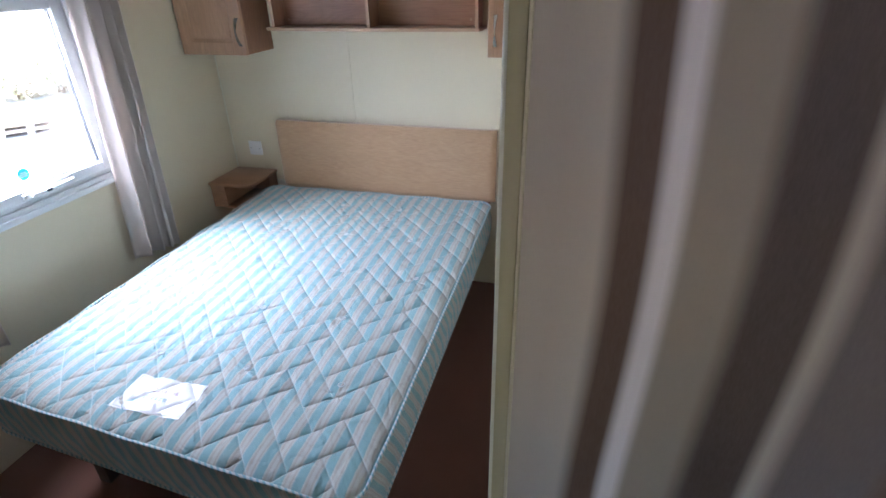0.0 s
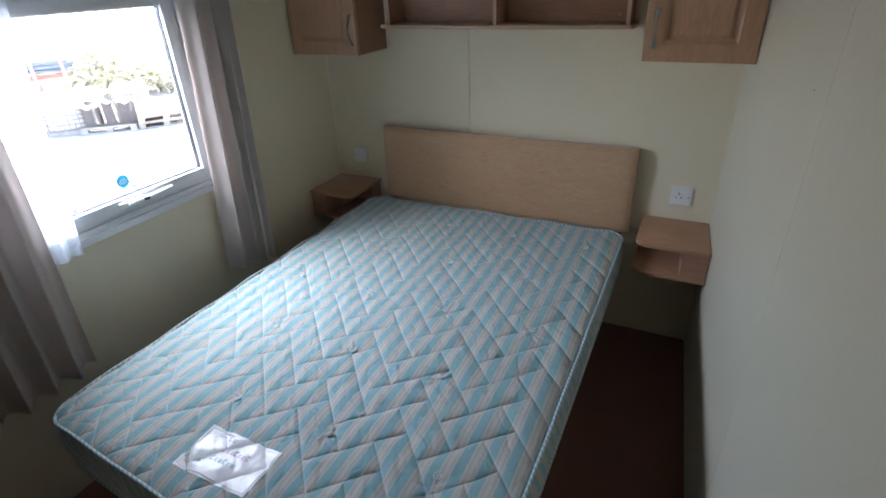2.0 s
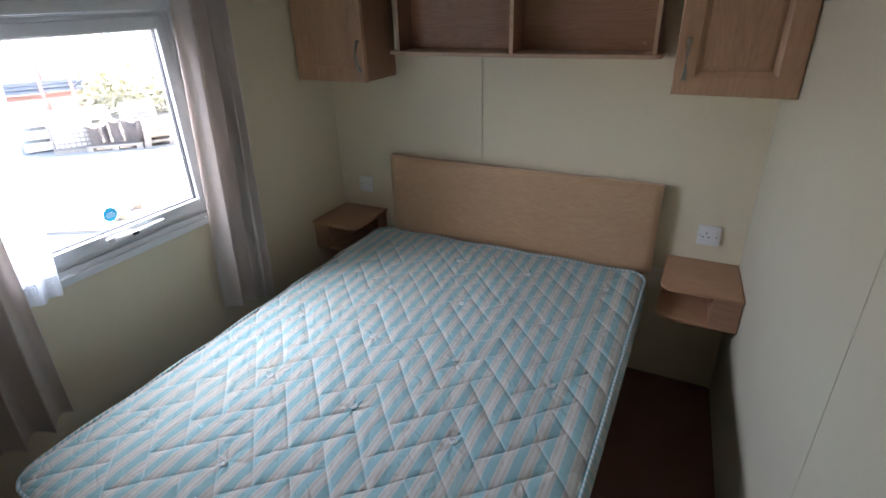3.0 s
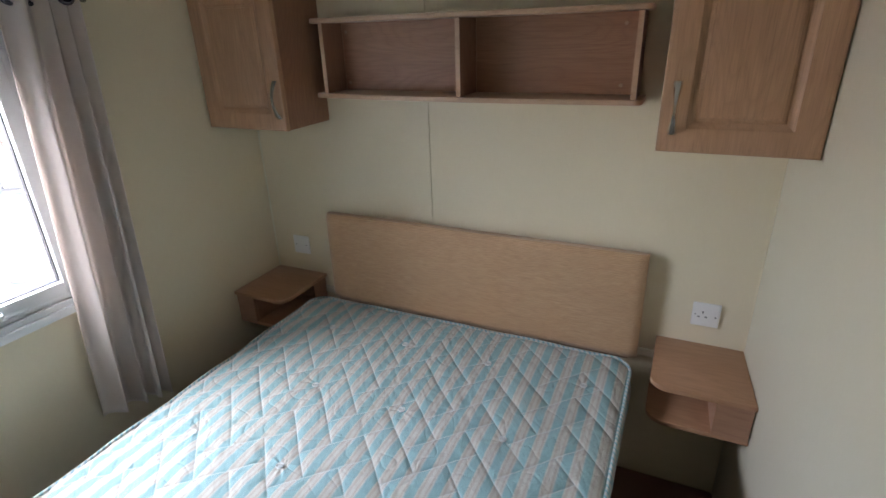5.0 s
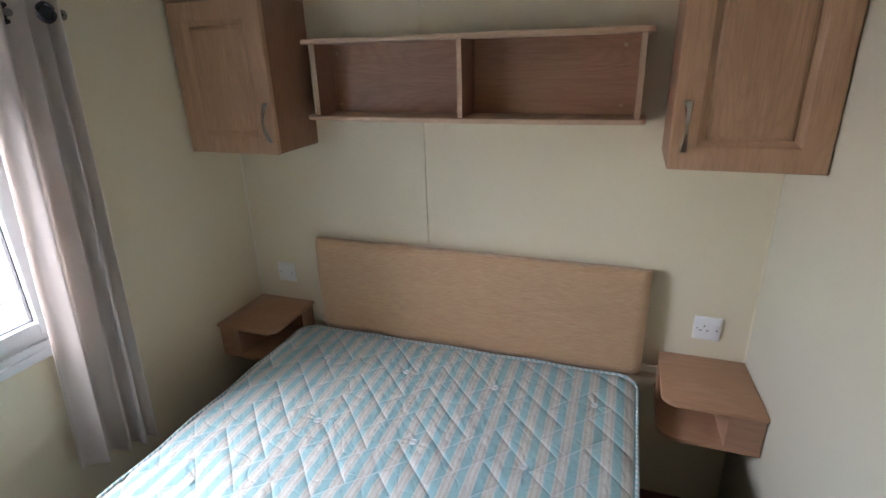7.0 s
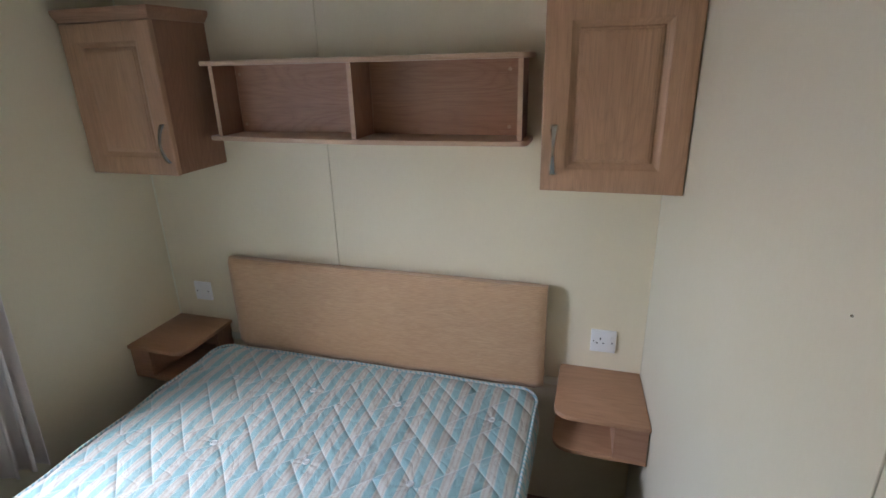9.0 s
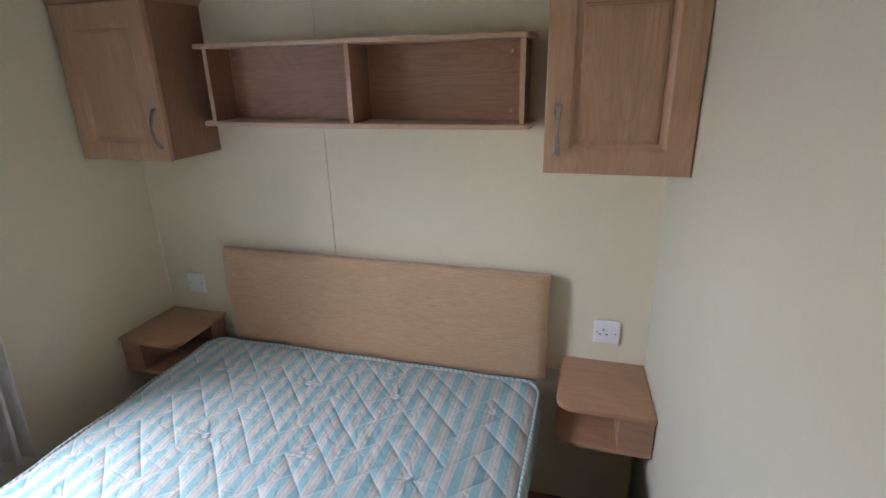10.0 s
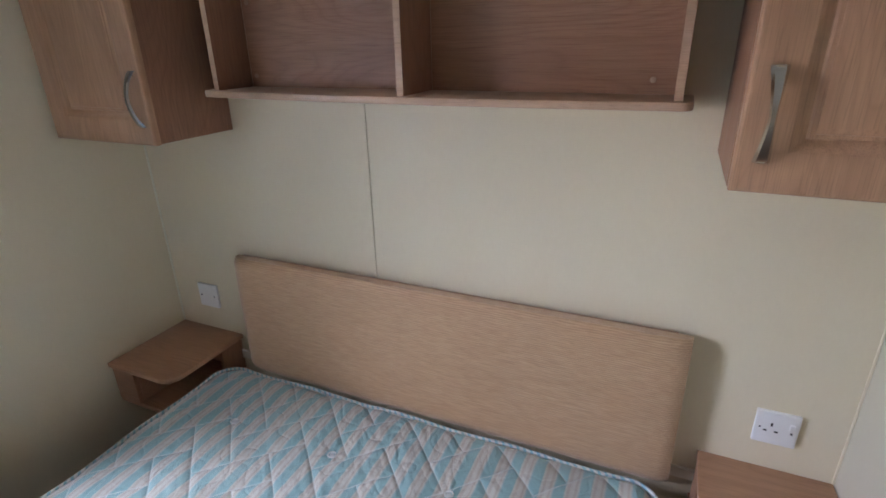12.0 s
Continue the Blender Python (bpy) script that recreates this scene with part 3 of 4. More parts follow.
def corner_pull(X, Y):
    """Moves the square outline onto one with rounded corners."""
    cx, cy = (MX0 + MX1) / 2, (MY0 + MY1) / 2
    hx, hy = (MX1 - MX0) / 2, (MY1 - MY0) / 2
    u, v = (X - cx) / hx, (Y - cy) / hy
    ax, ay = np.abs(X - cx), np.abs(Y - cy)
    ex, ey = np.maximum(ax - (hx - R), 0) / R, np.maximum(ay - (hy - R), 0) / R
    m = np.maximum(np.maximum(ex, ey), 1e-9)
    n = np.maximum(np.hypot(ex, ey), 1e-9)
    k = np.where((ex > 0) & (ey > 0), m / n, 1.0)
    px = cx + np.sign(X - cx) * np.where(ex > 0, hx - R + ex * R * k, ax)
    py = cy + np.sign(Y - cy) * np.where(ey > 0, hy - R + ey * R * k, ay)
    return px, py - skew(px, py)


def skew(x, y):
    """The old mattress is not quite square: its foot end runs slightly askew."""
    return 0.055 * (x - (MX0 + MX1) / 2) / ((MX1 - MX0) / 2) * (MY1 - y) / (MY1 - MY0)


PX, PY = corner_pull(X, Y)
TUFTS = []
for r in range(5):
    y = -1.632 + r * 0.332
    for c in range(5):
        x = -1.56 + 0.335 * c + (0.0, 0.19, 0.04, 0.245, 0.08)[r]
        if x < MX1 - 0.05:
            TUFTS.append((x, y))


def stitching(X, Y):
    """Distance to the nearest stitched line of the herringbone quilting."""
    wob = 0.004
    xa = X + wob * smooth_noise(X * 14, Y * 14, 5, 2)
    ya = Y + wob * smooth_noise(X * 14, Y * 14, 6, 2)
    c = math.cos(radians(45))
    U, V = (xa * c + ya * c) / CELL + 100.3, (-xa * c + ya * c) / CELL + 100.1
    i, j = np.floor(U).astype(int), np.floor(V).astype(int)
    fu, fv = U - i, V - j
    k = (i - j) % 4
    far = np.full_like(U, 9.0)
    right, left = np.where(k == 0, far, 1 - fu), np.where(k == 1, far, fu)
    top, low = np.where(k == 3, far, 1 - fv), np.where(k == 2, far, fv)
    return np.minimum(np.minimum(right, left), np.minimum(top, low)) * CELL


def quilt(X, Y):
    """Height of the quilted top: stitched herringbone, tufts, edge roll and soft sag."""
    d = stitching(X, Y)
    z = 0.0062 * (1 - np.exp(-(d / 0.013))) - 0.0012 * np.exp(-(d / 0.0018) ** 2)
    z += 0.0016 * smooth_noise(X * 60, Y * 45, 7, 3) + 0.003 * smooth_noise(X * 5, Y * 5, 8, 2)
    z += 0.0052 * np.abs(smooth_noise(X * 70 + 20 * Y, Y * 50, 11, 3)) * (0.5 + 0.5 * smooth_noise(X * 6, Y * 6, 12, 2))
    z -= 0.0015 * np.exp(-(smooth_noise(X * 22 - 10 * Y, Y * 30 + 14 * X, 13, 2) / 0.05) ** 2) * np.clip(d / 0.02, 0, 1)
    for tx, ty in TUFTS:
        r2 = np.hypot(X - tx, Y - ty)
        ang = np.arctan2(Y - ty, X - tx)
        z -= 0.0035 * np.exp(-(r2 / 0.018) ** 2)
        z -= 0.0035 * np.exp(-(r2 / 0.055) ** 2)
        star = np.cos(7 * ang + tx * 40 + 1.3 * np.sin(2 * ang + ty * 30)) + 0.5 * np.cos(12 * ang + ty * 50)
        z += 0.0011 * star * np.exp(-((r2 - 0.030) / 0.026) ** 2)
    edge = np.minimum(np.minimum(X - MX0, MX1 - X), np.minimum(Y - MY0, MY1 - Y))
    z -= 0.016 * np.exp(-(edge / 0.022))
    z += -0.010 * np.exp(-((X + 1.05) ** 2 / 0.5 + (Y + 0.9) ** 2 / 0.6))
    return z


top = np.stack([PX, PY, MZ + quilt(X, Y)], -1)
top_me = grid_mesh("top_panel", top, TICK_TOP)
thread_at = top_me.attributes.new("thread", "FLOAT", "POINT")
thread_at.data.foreach_set("value", np.clip(1.35 - stitching(X, Y) / 0.0015, 0, 1).astype(np.float32).ravel())
part("top_panel", top_me, TICK_TOP, mattress)


def outline(inset=0.0, step=0.012):
    """Points round the mattress's edge with rounded corners, as x, y."""
    r = R - inset
    pts = []
    for cx, cy, a in ((MX1 - R, MY1 - R, 0), (MX0 + R, MY1 - R, 90), (MX0 + R, MY0 + R, 180), (MX1 - R, MY0 + R, 270)):
        pts += arc(cx, cy, r, a, a + 90, 10)
    dense = []
    for i, p in enumerate(pts):
        q = pts[(i + 1) % len(pts)]
        n = max(1, int(math.dist(p, q) / step))
        for k in range(n):
            x, y = p[0] + (q[0] - p[0]) * k / n, p[1] + (q[1] - p[1]) * k / n
            dense.append((x, y - skew(x, y)))
    return dense


ring = outline()
cxm, cym = (MX0 + MX1) / 2, (MY0 + MY1) / 2
NV = 14


def border(name, keep, mat):
    bm = bmesh.new()
    cols = []
    for i, (x, y) in enumerate(ring):
        q, p = ring[(i + 1) % len(ring)], ring[i - 1]
        n = Vector((q[1] - p[1], p[0] - q[0], 0)).normalized()
        col = []
        for k in range(NV + 1):
            h = k / NV
            bulge = 0.010 * math.sin(math.pi * h) ** 0.6 + 0.0022 * math.sin(i * 0.9 + 3 * h) * math.sin(math.pi * h) + 0.003 * noise.noise(Vector((x * 7, y * 7, h * 3)))
            col.append(bm.verts.new((x + n.x * bulge, y + n.y * bulge, MZ - 0.014 - h * (MH - 0.016))))
        cols.append(col)
    m = len(cols)
    for i in range(m):
        a, b = cols[i], cols[(i + 1) % m]
        x, y = ring[i]
        dx, dy = (x - cxm) / (MX1 - MX0), (y - cym) / (MY1 - MY0)
        side = ("east" if dx > 0 else "west") if abs(dx) > abs(dy) else ("north" if dy > 0 else "south")
        if side == keep:
            for k in range(NV):
                bm.faces.new((a[k], a[k + 1], b[k + 1], b[k]))
    bmesh.ops.delete(bm, geom=[v for v in bm.verts if not v.link_faces], context="VERTS")
    part(name, bm, mat, mattress, "striped ticking border")


border("side_border", "east", TICK_Y)
border("side_border", "west", TICK_Y)
border("end_border", "north", TICK_X)
border("end_border", "south", TICK_X)
part("piping", tube([(x, y, MZ - 0.011 + 0.003 * math.sin(i * 0.23)) for i, (x, y) in enumerate(outline(-0.003))], 0.0050, 8, True), PIPE, mattress, "pale blue and white corded edge")
part("piping", tube([(x, y, MZ - MH + 0.004) for x, y in outline(-0.002)], 0.006, 6, True), PIPE, mattress, "pale blue and white corded edge")
part("underside", slab(ring, MZ - MH, MZ - MH + 0.004, 0), TICK_TOP, mattress)
for tx, ty in TUFTS:
    zt = MZ + float(quilt(np.array([[tx]]), np.array([[ty]]))[0, 0])
    loop = [(tx + 0.0100 * math.cos(a * math.tau / 12), ty + 0.0100 * math.sin(a * math.tau / 12), zt + 0.0048) for a in range(12)]
    b = tube(loop, 0.0022, 6, True)
    disc((tx, ty, zt + 0.0034), (0, 0, 1), 0.006, 0.003, 10, bm=b)
    part("tuft", b, TUFT, mattress, "white sewn tuft washer")

# sewn label on the mattress: satin patch following the quilting, lettered in print
LX, LY, LW, LD = -1.077, -1.812, 0.246, 0.142
lx, ly = np.meshgrid(np.linspace(-LW / 2, LW / 2, 60), np.linspace(-LD / 2, LD / 2, 36))
lab = np.stack([LX + lx, LY + ly, MZ + 0.0019 + quilt(LX + lx, LY + ly)], -1)
tag = part("label", grid_mesh("label", lab, LABEL), LABEL, mattress, "white satin maker's label")
PRINT_A = plain("magenta_print", (0.62, 0.44, 0.57), 0.5, relief=0)
PRINT_B = plain("turquoise_print", (0.42, 0.60, 0.68), 0.5, relief=0)
for mat, x0, y0, w, n in ((PRINT_A, LX - 0.035, LY + 0.012, 0.095, 7), (PRINT_B, LX - 0.045, LY - 0.020, 0.085, 6), (PRINT_A, LX - 0.045, LY + 0.045, 0.03, 2)):
    bars = bmesh.new()
    for k in range(n):
        xa = x0 + w * k / n
        h = 0.011 if k % 3 else 0.017
        for yy in (y0, y0 + h - 0.004):
            box(xa, xa + w / n * 0.66, yy, yy + 0.0035, 0, 0.0004, bm=bars)
        box(xa, xa + 0.0035, y0, y0 + h, 0, 0.0004, bm=bars)
    for v in bars.verts:
        v.co.z += MZ + 0.0024 + float(quilt(np.array([[v.co.x]]), np.array([[v.co.y]]))[0, 0])
    part("print", bars, mat, tag, "faded unreadable print", False)
seam_line = [(LX + a * (LW / 2 - 0.007), LY + b * (LD / 2 - 0.007)) for a, b in ((-1, -1), (1, -1), (1, 1), (-1, 1))]
loop = []
for (xa, ya), (xb, yb) in zip(seam_line, seam_line[1:] + seam_line[:1]):
    for k in range(24):
        x, y = xa + (xb - xa) * k / 24, ya + (yb - ya) * k / 24
        loop.append((x, y, MZ + 0.0024 + float(quilt(np.array([[x]]), np.array([[y]]))[0, 0])))
part("stitching", tube(loop, 0.0011, 5, True), PVC, tag)


# ---- bedside shelves ----
def bedside(side, label):
    """A small open wall shelf: two boards with one rounded corner, an end block and a back upright. side: +1 against the east wall."""
    xw = XR if side > 0 else XL
    def X_(d):
        return xw - side * d
    W, D, ZT, ZB = (0.278, 0.305, 0.653, 0.497)
    un = thing("bedside_shelf", (X_(W / 2), -D / 2, ZB), label, "bedside shelf", "bedside shelves")

    def board(z0, z1, w, d, r):
        pts = [(0.0015, -0.0015), (0.0015, -d)] + [(w - r + r * math.cos(radians(a)), -d + r + r * math.sin(radians(a))) for a in range(-90, 1, 9)] + [(w, -0.0015)]
        return slab([(X_(a), b) for a, b in pts], z0, z1, 0.0035)
    part("top_board", board(ZT - 0.018, ZT, W, D, 0.052), BEECH_Y, un)
    part("bottom_board", board(ZB, ZB + 0.017, W + 0.002, D - 0.012, 0.060), BEECH_Y, un)
    a, b = sorted((X_(0.004), X_(0.098)))
    part("front_block", box(a, b, -D + 0.008, -D + 0.024, ZB + 0.0175, ZT - 0.0185, 0.001, 1), BEECH_H, un)
    a, b = sorted((X_(0.083), X_(0.098)))
    part("inner_side", box(a, b, -D + 0.0245, -0.014, ZB + 0.0175, ZT - 0.0185, 0.001, 1), BEECH_H, un)
    a, b = sorted((X_(0.099), X_(W - 0.010)))
    part("back_panel", box(a, b, -0.014, -0.002, ZB + 0.0175, ZT - 0.0185, 0.001, 1), BEECH_H, un)
    a, b = sorted((X_(W - 0.016), X_(W - 0.002)))
    part("side_upright", box(a, b, -0.10, -0.0145, ZB + 0.0175, ZT - 0.0185, 0.001, 1), SIDE_SHADED, un)
    return un


east_bedside = bedside(1, "small open beech-effect bedside shelf facing the window across the bed")
bedside(-1, "small open beech-effect bedside shelf in the shaded corner by the curtain")


# ---- wall cabinets ----
def ring_rects(x0, x1, z0, z1, steps):
    """Front of a door from nested rectangles: (inset, y)."""
    bm = bmesh.new()
    rows = []
    for inset, y in steps:
        rows.append([bm.verts.new(p) for p in ((x0 + inset, y, z0 + inset), (x1 - inset, y, z0 + inset), (x1 - inset, y, z1 - inset), (x0 + inset, y, z1 - inset))])
    for a, b in zip(rows, rows[1:]):
        for k in range(4):
            bm.faces.new((a[k], a[(k + 1) % 4], b[(k + 1) % 4], b[k]))
    bm.faces.new(rows[-1])
    bm.faces.new(rows[0][::-1])
    return bm


def bow_handle(x, y, z0, z1, parent, mat, label):
    """A steel bow: broad flat feet, a slim arched grip."""
    bm = bmesh.new()
    n, rows = 20, []
    for i in range(n + 1):
        t = i / n
        z = z0 + (z1 - z0) * t
        w = 0.0044 + 0.0070 * abs(2 * t - 1) ** 1.4
        out = 0.026 * math.sin(math.pi * min(max(t, 0.0), 1.0)) ** 0.75
        th = 0.0030 + 0.001 * (1 - abs(2 * t - 1))
        rows.append([bm.verts.new((x + a * w, y - out - b * th, z)) for a, b in ((-1, -0.6), (-0.6, 1), (0.6, 1), (1, -0.6), (0.5, -1), (-0.5, -1))])
    for a, b in zip(rows, rows[1:]):
        for k in range(6):
            bm.faces.new((a[k], a[(k + 1) % 6], b[(k + 1) % 6], b[k]))
    bm.faces.new(rows[0])
    bm.faces.new(rows[-1][::-1])
    for z in (z0 + 0.006, z1 - 0.006):
        box(x - 0.005, x + 0.005, y - 0.006, y, z - 0.006, z + 0.006, 0.001, 1, bm=bm)
    part("handle", bm, mat, parent, label)


def cabinet(x0, x1, handle_x, deep, ZA, label, metal, metal_label):
    ZC, YD = 1.868, 0.0205 - deep
    cab = thing("wall_cabinet", ((x0 + x1) / 2, -0.12, ZA), label, "wall cabinet", "cabinets over the bed")
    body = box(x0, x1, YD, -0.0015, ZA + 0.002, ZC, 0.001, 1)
    part("body", body, SIDE_SHADED, cab, "plain beech-effect carcass")
    y = YD - 0.0005
    f = y - 0.020
    steps = [(0, y), (0, f + 0.006), (0.0010, f + 0.0028), (0.0030, f + 0.0009), (0.0070, f), (0.061, f), (0.0625, f + 0.001), (0.076, f + 0.0105), (0.079, f + 0.0115), (0.0805, f + 0.0105),
             (0.0825, f + 0.0080), (0.0870, f + 0.0068), (0.0885, f + 0.0045), (0.096, f + 0.0025), (0.099, f + 0.0022)]
    door = part("door", ring_rects(x0 + 0.001, x1 - 0.001, ZA, ZC - 0.001, steps), BEECH_V, cab, "beech-effect door with a raised centre panel")
    bow_handle(handle_x, f, ZA + 0.045, ZA + 0.178, door, metal, metal_label)
    prof = [(0.0, 0.0), (0.006, 0.004), (0.010, 0.012), (0.018, 0.020), (0.022, 0.030), (0.020, 0.040), (0.0, 0.042)]
    bm = bmesh.new()
    rows = []
    left_free, right_free = x0 > XL + 0.03, x1 < XR - 0.02
    for out, up in prof:
        xa, xb = x0 - (out if left_free else 0), x1 + (out if right_free else 0)
        rows.append([bm.verts.new(p) for p in ((xa, -0.002, ZC + 0.0005 + up), (xa, f + 0.004 - out, ZC + 0.0005 + up), (xb, f + 0.004 - out, ZC + 0.0005 + up), (xb, -0.002, ZC + 0.0005 + up))])
    for a, b in zip(rows, rows[1:]):
        for k in range(4):
            bm.faces.new((a[k], a[(k + 1) % 4], b[(k + 1) % 4], b[k]))
    bm.faces.new(rows[-1])
    bm.faces.new(rows[0][::-1])
    part("cornice", bm, BEECH_H, cab, "moulded beech-effect cornice")
    return cab


cabinet(XL + 0.012, -1.606, -1.632, 0.262, 1.361, "closed beech-effect wall cabinet in the shaded corner near the curtain", SILVER, "dark chrome bow handle")
east_cabinet = cabinet(-0.350, XR - 0.0015, -0.317, 0.300, 1.376, "closed beech-effect wall cabinet fixed against the pale plain wall", STEEL, "brushed steel bow handle")


def against_flared_wall(ob, x0):
    """Widens what stands against the east wall so that its side follows the wall."""
    for o in ob.children_recursive:
        for v in o.data.vertices:
            v.co.x -= FLARE * v.co.y * min(max((v.co.x - x0) / (XR - x0), 0.0), 1.0)


against_flared_wall(east_cabinet, -0.350)
against_flared_wall(east_bedside, -0.275)

# ---- open shelf over the bed ----
shelf = thing("wall_shelf", (-1.0, -0.08, 1.468), "long open two-bay beech-effect shelf unit fixed between the wall cabinets", "wall shelf")


def bowed(z0, z1):
    """A board with a gently bowed front and rounded ends."""
    pts = [(-1.558, -0.0015)]
    pts += [(-1.558, -0.110)] + arc(-1.533, -0.112, 0.025, 180, 262, 6)
    for i in range(21):
        u = i / 20
        pts.append((-1.520 + u * 1.065, -0.138 - 0.026 * math.sin(math.pi * u)))
    pts += arc(-0.434, -0.112, 0.026, 278, 360, 6) + [(-0.408, -0.0015)]
    return slab(pts, z0, z1, 0.003)


part("bottom_board", bowed(1.468, 1.484), EDGE, shelf)
part("top_board", bowed(1.722, 1.738), EDGE, shelf)
for x, d in ((-1.508, 0.130), (-0.971, 0.154), (-0.434, 0.126)):
    part("upright", box(x - 0.0075, x + 0.0075, -d + 0.0015, -0.0085, 1.4845, 1.7215, 0, 1), BEECH_SHADED, shelf)
    part("edge_strip", box(x - 0.0077, x + 0.0077, -d, -d + 0.0014, 1.4845, 1.7215, 0.0005, 1), EDGE, shelf, "lighter beech-effect edging")
for x0, x1 in ((-1.500, -0.979), (-0.963, -0.442)):
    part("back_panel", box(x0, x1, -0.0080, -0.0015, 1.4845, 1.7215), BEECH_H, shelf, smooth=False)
for x, z in ((-0.485, 1.512), (-0.485, 1.690), (-1.482, 1.512), (-1.482, 1.690)):
    part("screw_cap", disc((x, -0.0095, z), (0, -1, 0), 0.006, 0.003, 14, 0.0008), BRASSY, shelf)


# ---- sockets ----
def plate(x, z, label, category, holes, name):
    p = thing(name, (x, -0.004, z - 0.043), label, category)
    part("plate", box(x - 0.043, x + 0.043, -0.010, -0.0005, z - 0.043, z + 0.043, 0.0025, 3), WHITE, p)
    for hx, hz, w, h in holes:
        part("slot", box(x + hx - w, x + hx + w, -0.0112, -0.0095, z + hz - h, z + hz + h), DARK, p, "dark pin slot", False)
    return p


so = plate(-0.135, 0.768, "white single switched wall socket above the bedside shelf", "socket",
           [(-0.010, 0.010, 0.002, 0.0042), (-0.021, -0.007, 0.0036, 0.0018), (0.001, -0.007, 0.0036, 0.0018), (-0.032, 0.000, 0.0018, 0.0018), (0.030, -0.004, 0.0022, 0.0022)], "wall_socket")
part("switch", box(-0.135 + 0.024, -0.135 + 0.034, -0.0135, -0.0098, 0.768 + 0.002, 0.768 + 0.020, 0.0012), WHITE, so, "white rocker switch")
plate(-1.842, 0.783, "white blank wall plate with two screws above the bedside shelf", "blank plate", [(-0.029, 0, 0.002, 0.002), (0.029, 0, 0.002, 0.002)], "wall_plate")
NAIL_X = XR + FLARE * 1.125
nail = thing("wall_nail", (NAIL_X, -1.125, 1.455), "tiny grey nail head in the pale board wall", "nail")
part("head", disc((NAIL_X - 0.0010, -1.125, 1.455), (-1, 0, 0), 0.0016, 0.002, 10), SILVER, nail)


# ---- outside ----
GZ = -0.70


def yard():
    m, nt, b = material("pale_concrete_yard", 0.9)
    slow = noise_of(nt, 0.25, detail=6.0)
    fine = noise_of(nt, 12, detail=6.0)
    col = ramp(nt, slow, [(0.35, (0.40, 0.38, 0.34)), (0.65, (0.52, 0.50, 0.46))])
    col = mixed(nt, 0.4, col, ramp(nt, fine, [(0.3, (0.32, 0.30, 0.27)), (0.7, (0.55, 0.53, 0.49))]))
    nt.links.new(col, b.inputs["Base Color"])
    bump(nt, b, fine, 0.4, 0.02)
    return m


setting("ground", box(-400, 400, -400, 400, GZ - 0.3, GZ), yard(), False, "pale sunlit concrete yard")
PALLET = plain("weathered_pallet_timber", (0.40, 0.35, 0.29), 0.85, wear=0.4, scale=14)
TILE = plain("grey_brown_roof_tile", (0.30, 0.26, 0.24), 0.85, wear=0.4, scale=10)
GALV = plain("galvanised_tube", (0.30, 0.28, 0.26), 0.6, 0.1, scale=6)
POLY = plain("milky_tank_plastic", (0.72, 0.72, 0.68), 0.5, wear=0.1, scale=2)
RUST = plain("red_oxide_steel", (0.42, 0.24, 0.20), 0.7, wear=0.4, scale=8)
BLUE = plain("blue_water_pipe", (0.13, 0.16, 0.19), 0.5, wear=0.3, scale=6)
LEAF = plain("pale_hedge_leaf", (0.68, 0.66, 0.54), 0.8, wear=0.3, scale=5)
lets_light_through(LEAF, 0.6, (0.86, 0.86, 0.68))
TWIG = plain("dry_brown_twig", (0.42, 0.33, 0.24), 0.9, wear=0.4, scale=10)


def world_box(bm, m, x0, x1, y0, y1, z0, z1):
    n = len(bm.verts)
    box(x0, x1, y0, y1, z0, z1, bm=bm)
    bm.verts.ensure_lookup_table()
    for v in bm.verts[n:]:
        v.co = m @ v.co
    return bm


AX = 0.62
def place(x, y, z=GZ, turn=AX):
    return Matrix.Translation((x, y, z)) @ Matrix.Rotation(turn, 4, "Z")


def pallet(m, label="weathered timber pallet lying on the concrete yard"):
    p = thing("pallet", m.translation, label, "pallet", "pallets in the yard")
    for i in range(7):
        part("board", world_box(bmesh.new(), m, -0.6, 0.6, -0.5 + i * 0.15, -0.4 + i * 0.15, 0.122, 0.144), PALLET, p, smooth=False)
    for y in (-0.46, 0.0, 0.46):
        part("bearer", world_box(bmesh.new(), m, -0.6, 0.6, y - 0.045, y + 0.045, 0.100, 0.1215), PALLET, p, smooth=False)
        for x in (-0.53, 0.0, 0.53):
            part("block", world_box(bmesh.new(), m, x - 0.07, x + 0.07, y - 0.045, y + 0.045, 0.022, 0.0995), PALLET, p, smooth=False)
        part("runner", world_box(bmesh.new(), m, -0.6, 0.6, y - 0.045, y + 0.045, 0.0, 0.0215), PALLET, p, smooth=False)
    return p


def wavy_tile(m, k, z):
    """One pantile: an S-curved plate."""
    bm = bmesh.new()
    cols = []
    for i in range(9):
        u = i / 8
        x = -0.22 + 0.44 * u
        dz = 0.038 * math.sin(u * math.tau * 1.5)
        cols.append([bm.verts.new(m @ Vector((x, y, z + dz + h))) for y, h in ((-0.17, 0), (0.17, 0), (0.17, 0.012), (-0.17, 0.012))])
    for a, b in zip(cols, cols[1:]):
        for q in range(4):
            bm.faces.new((a[q], a[(q + 1) % 4], b[(q + 1) % 4], b[q]))
    bm.faces.new(cols[0])
    bm.faces.new(cols[-1][::-1])
    return bm


for k in range(3):
    pallet(place(-9.65 + 0.03 * k, 4.45 - 0.02 * k, GZ + 0.1165 * k, 0.97 + 0.04 * k) @ Matrix.Scale(0.8, 4), "weathered timber pallet stacked flat in the yard")
pallet(place(-10.22, 3.80, GZ, 0.68) @ Matrix.Scale(0.8, 4), "weathered timber pallet carrying stacked roof tiles")
pallet(place(-6.95, 1.15, GZ, 0.5) @ Matrix.Scale(0.8, 4), "weathered timber pallet lying close to the window")
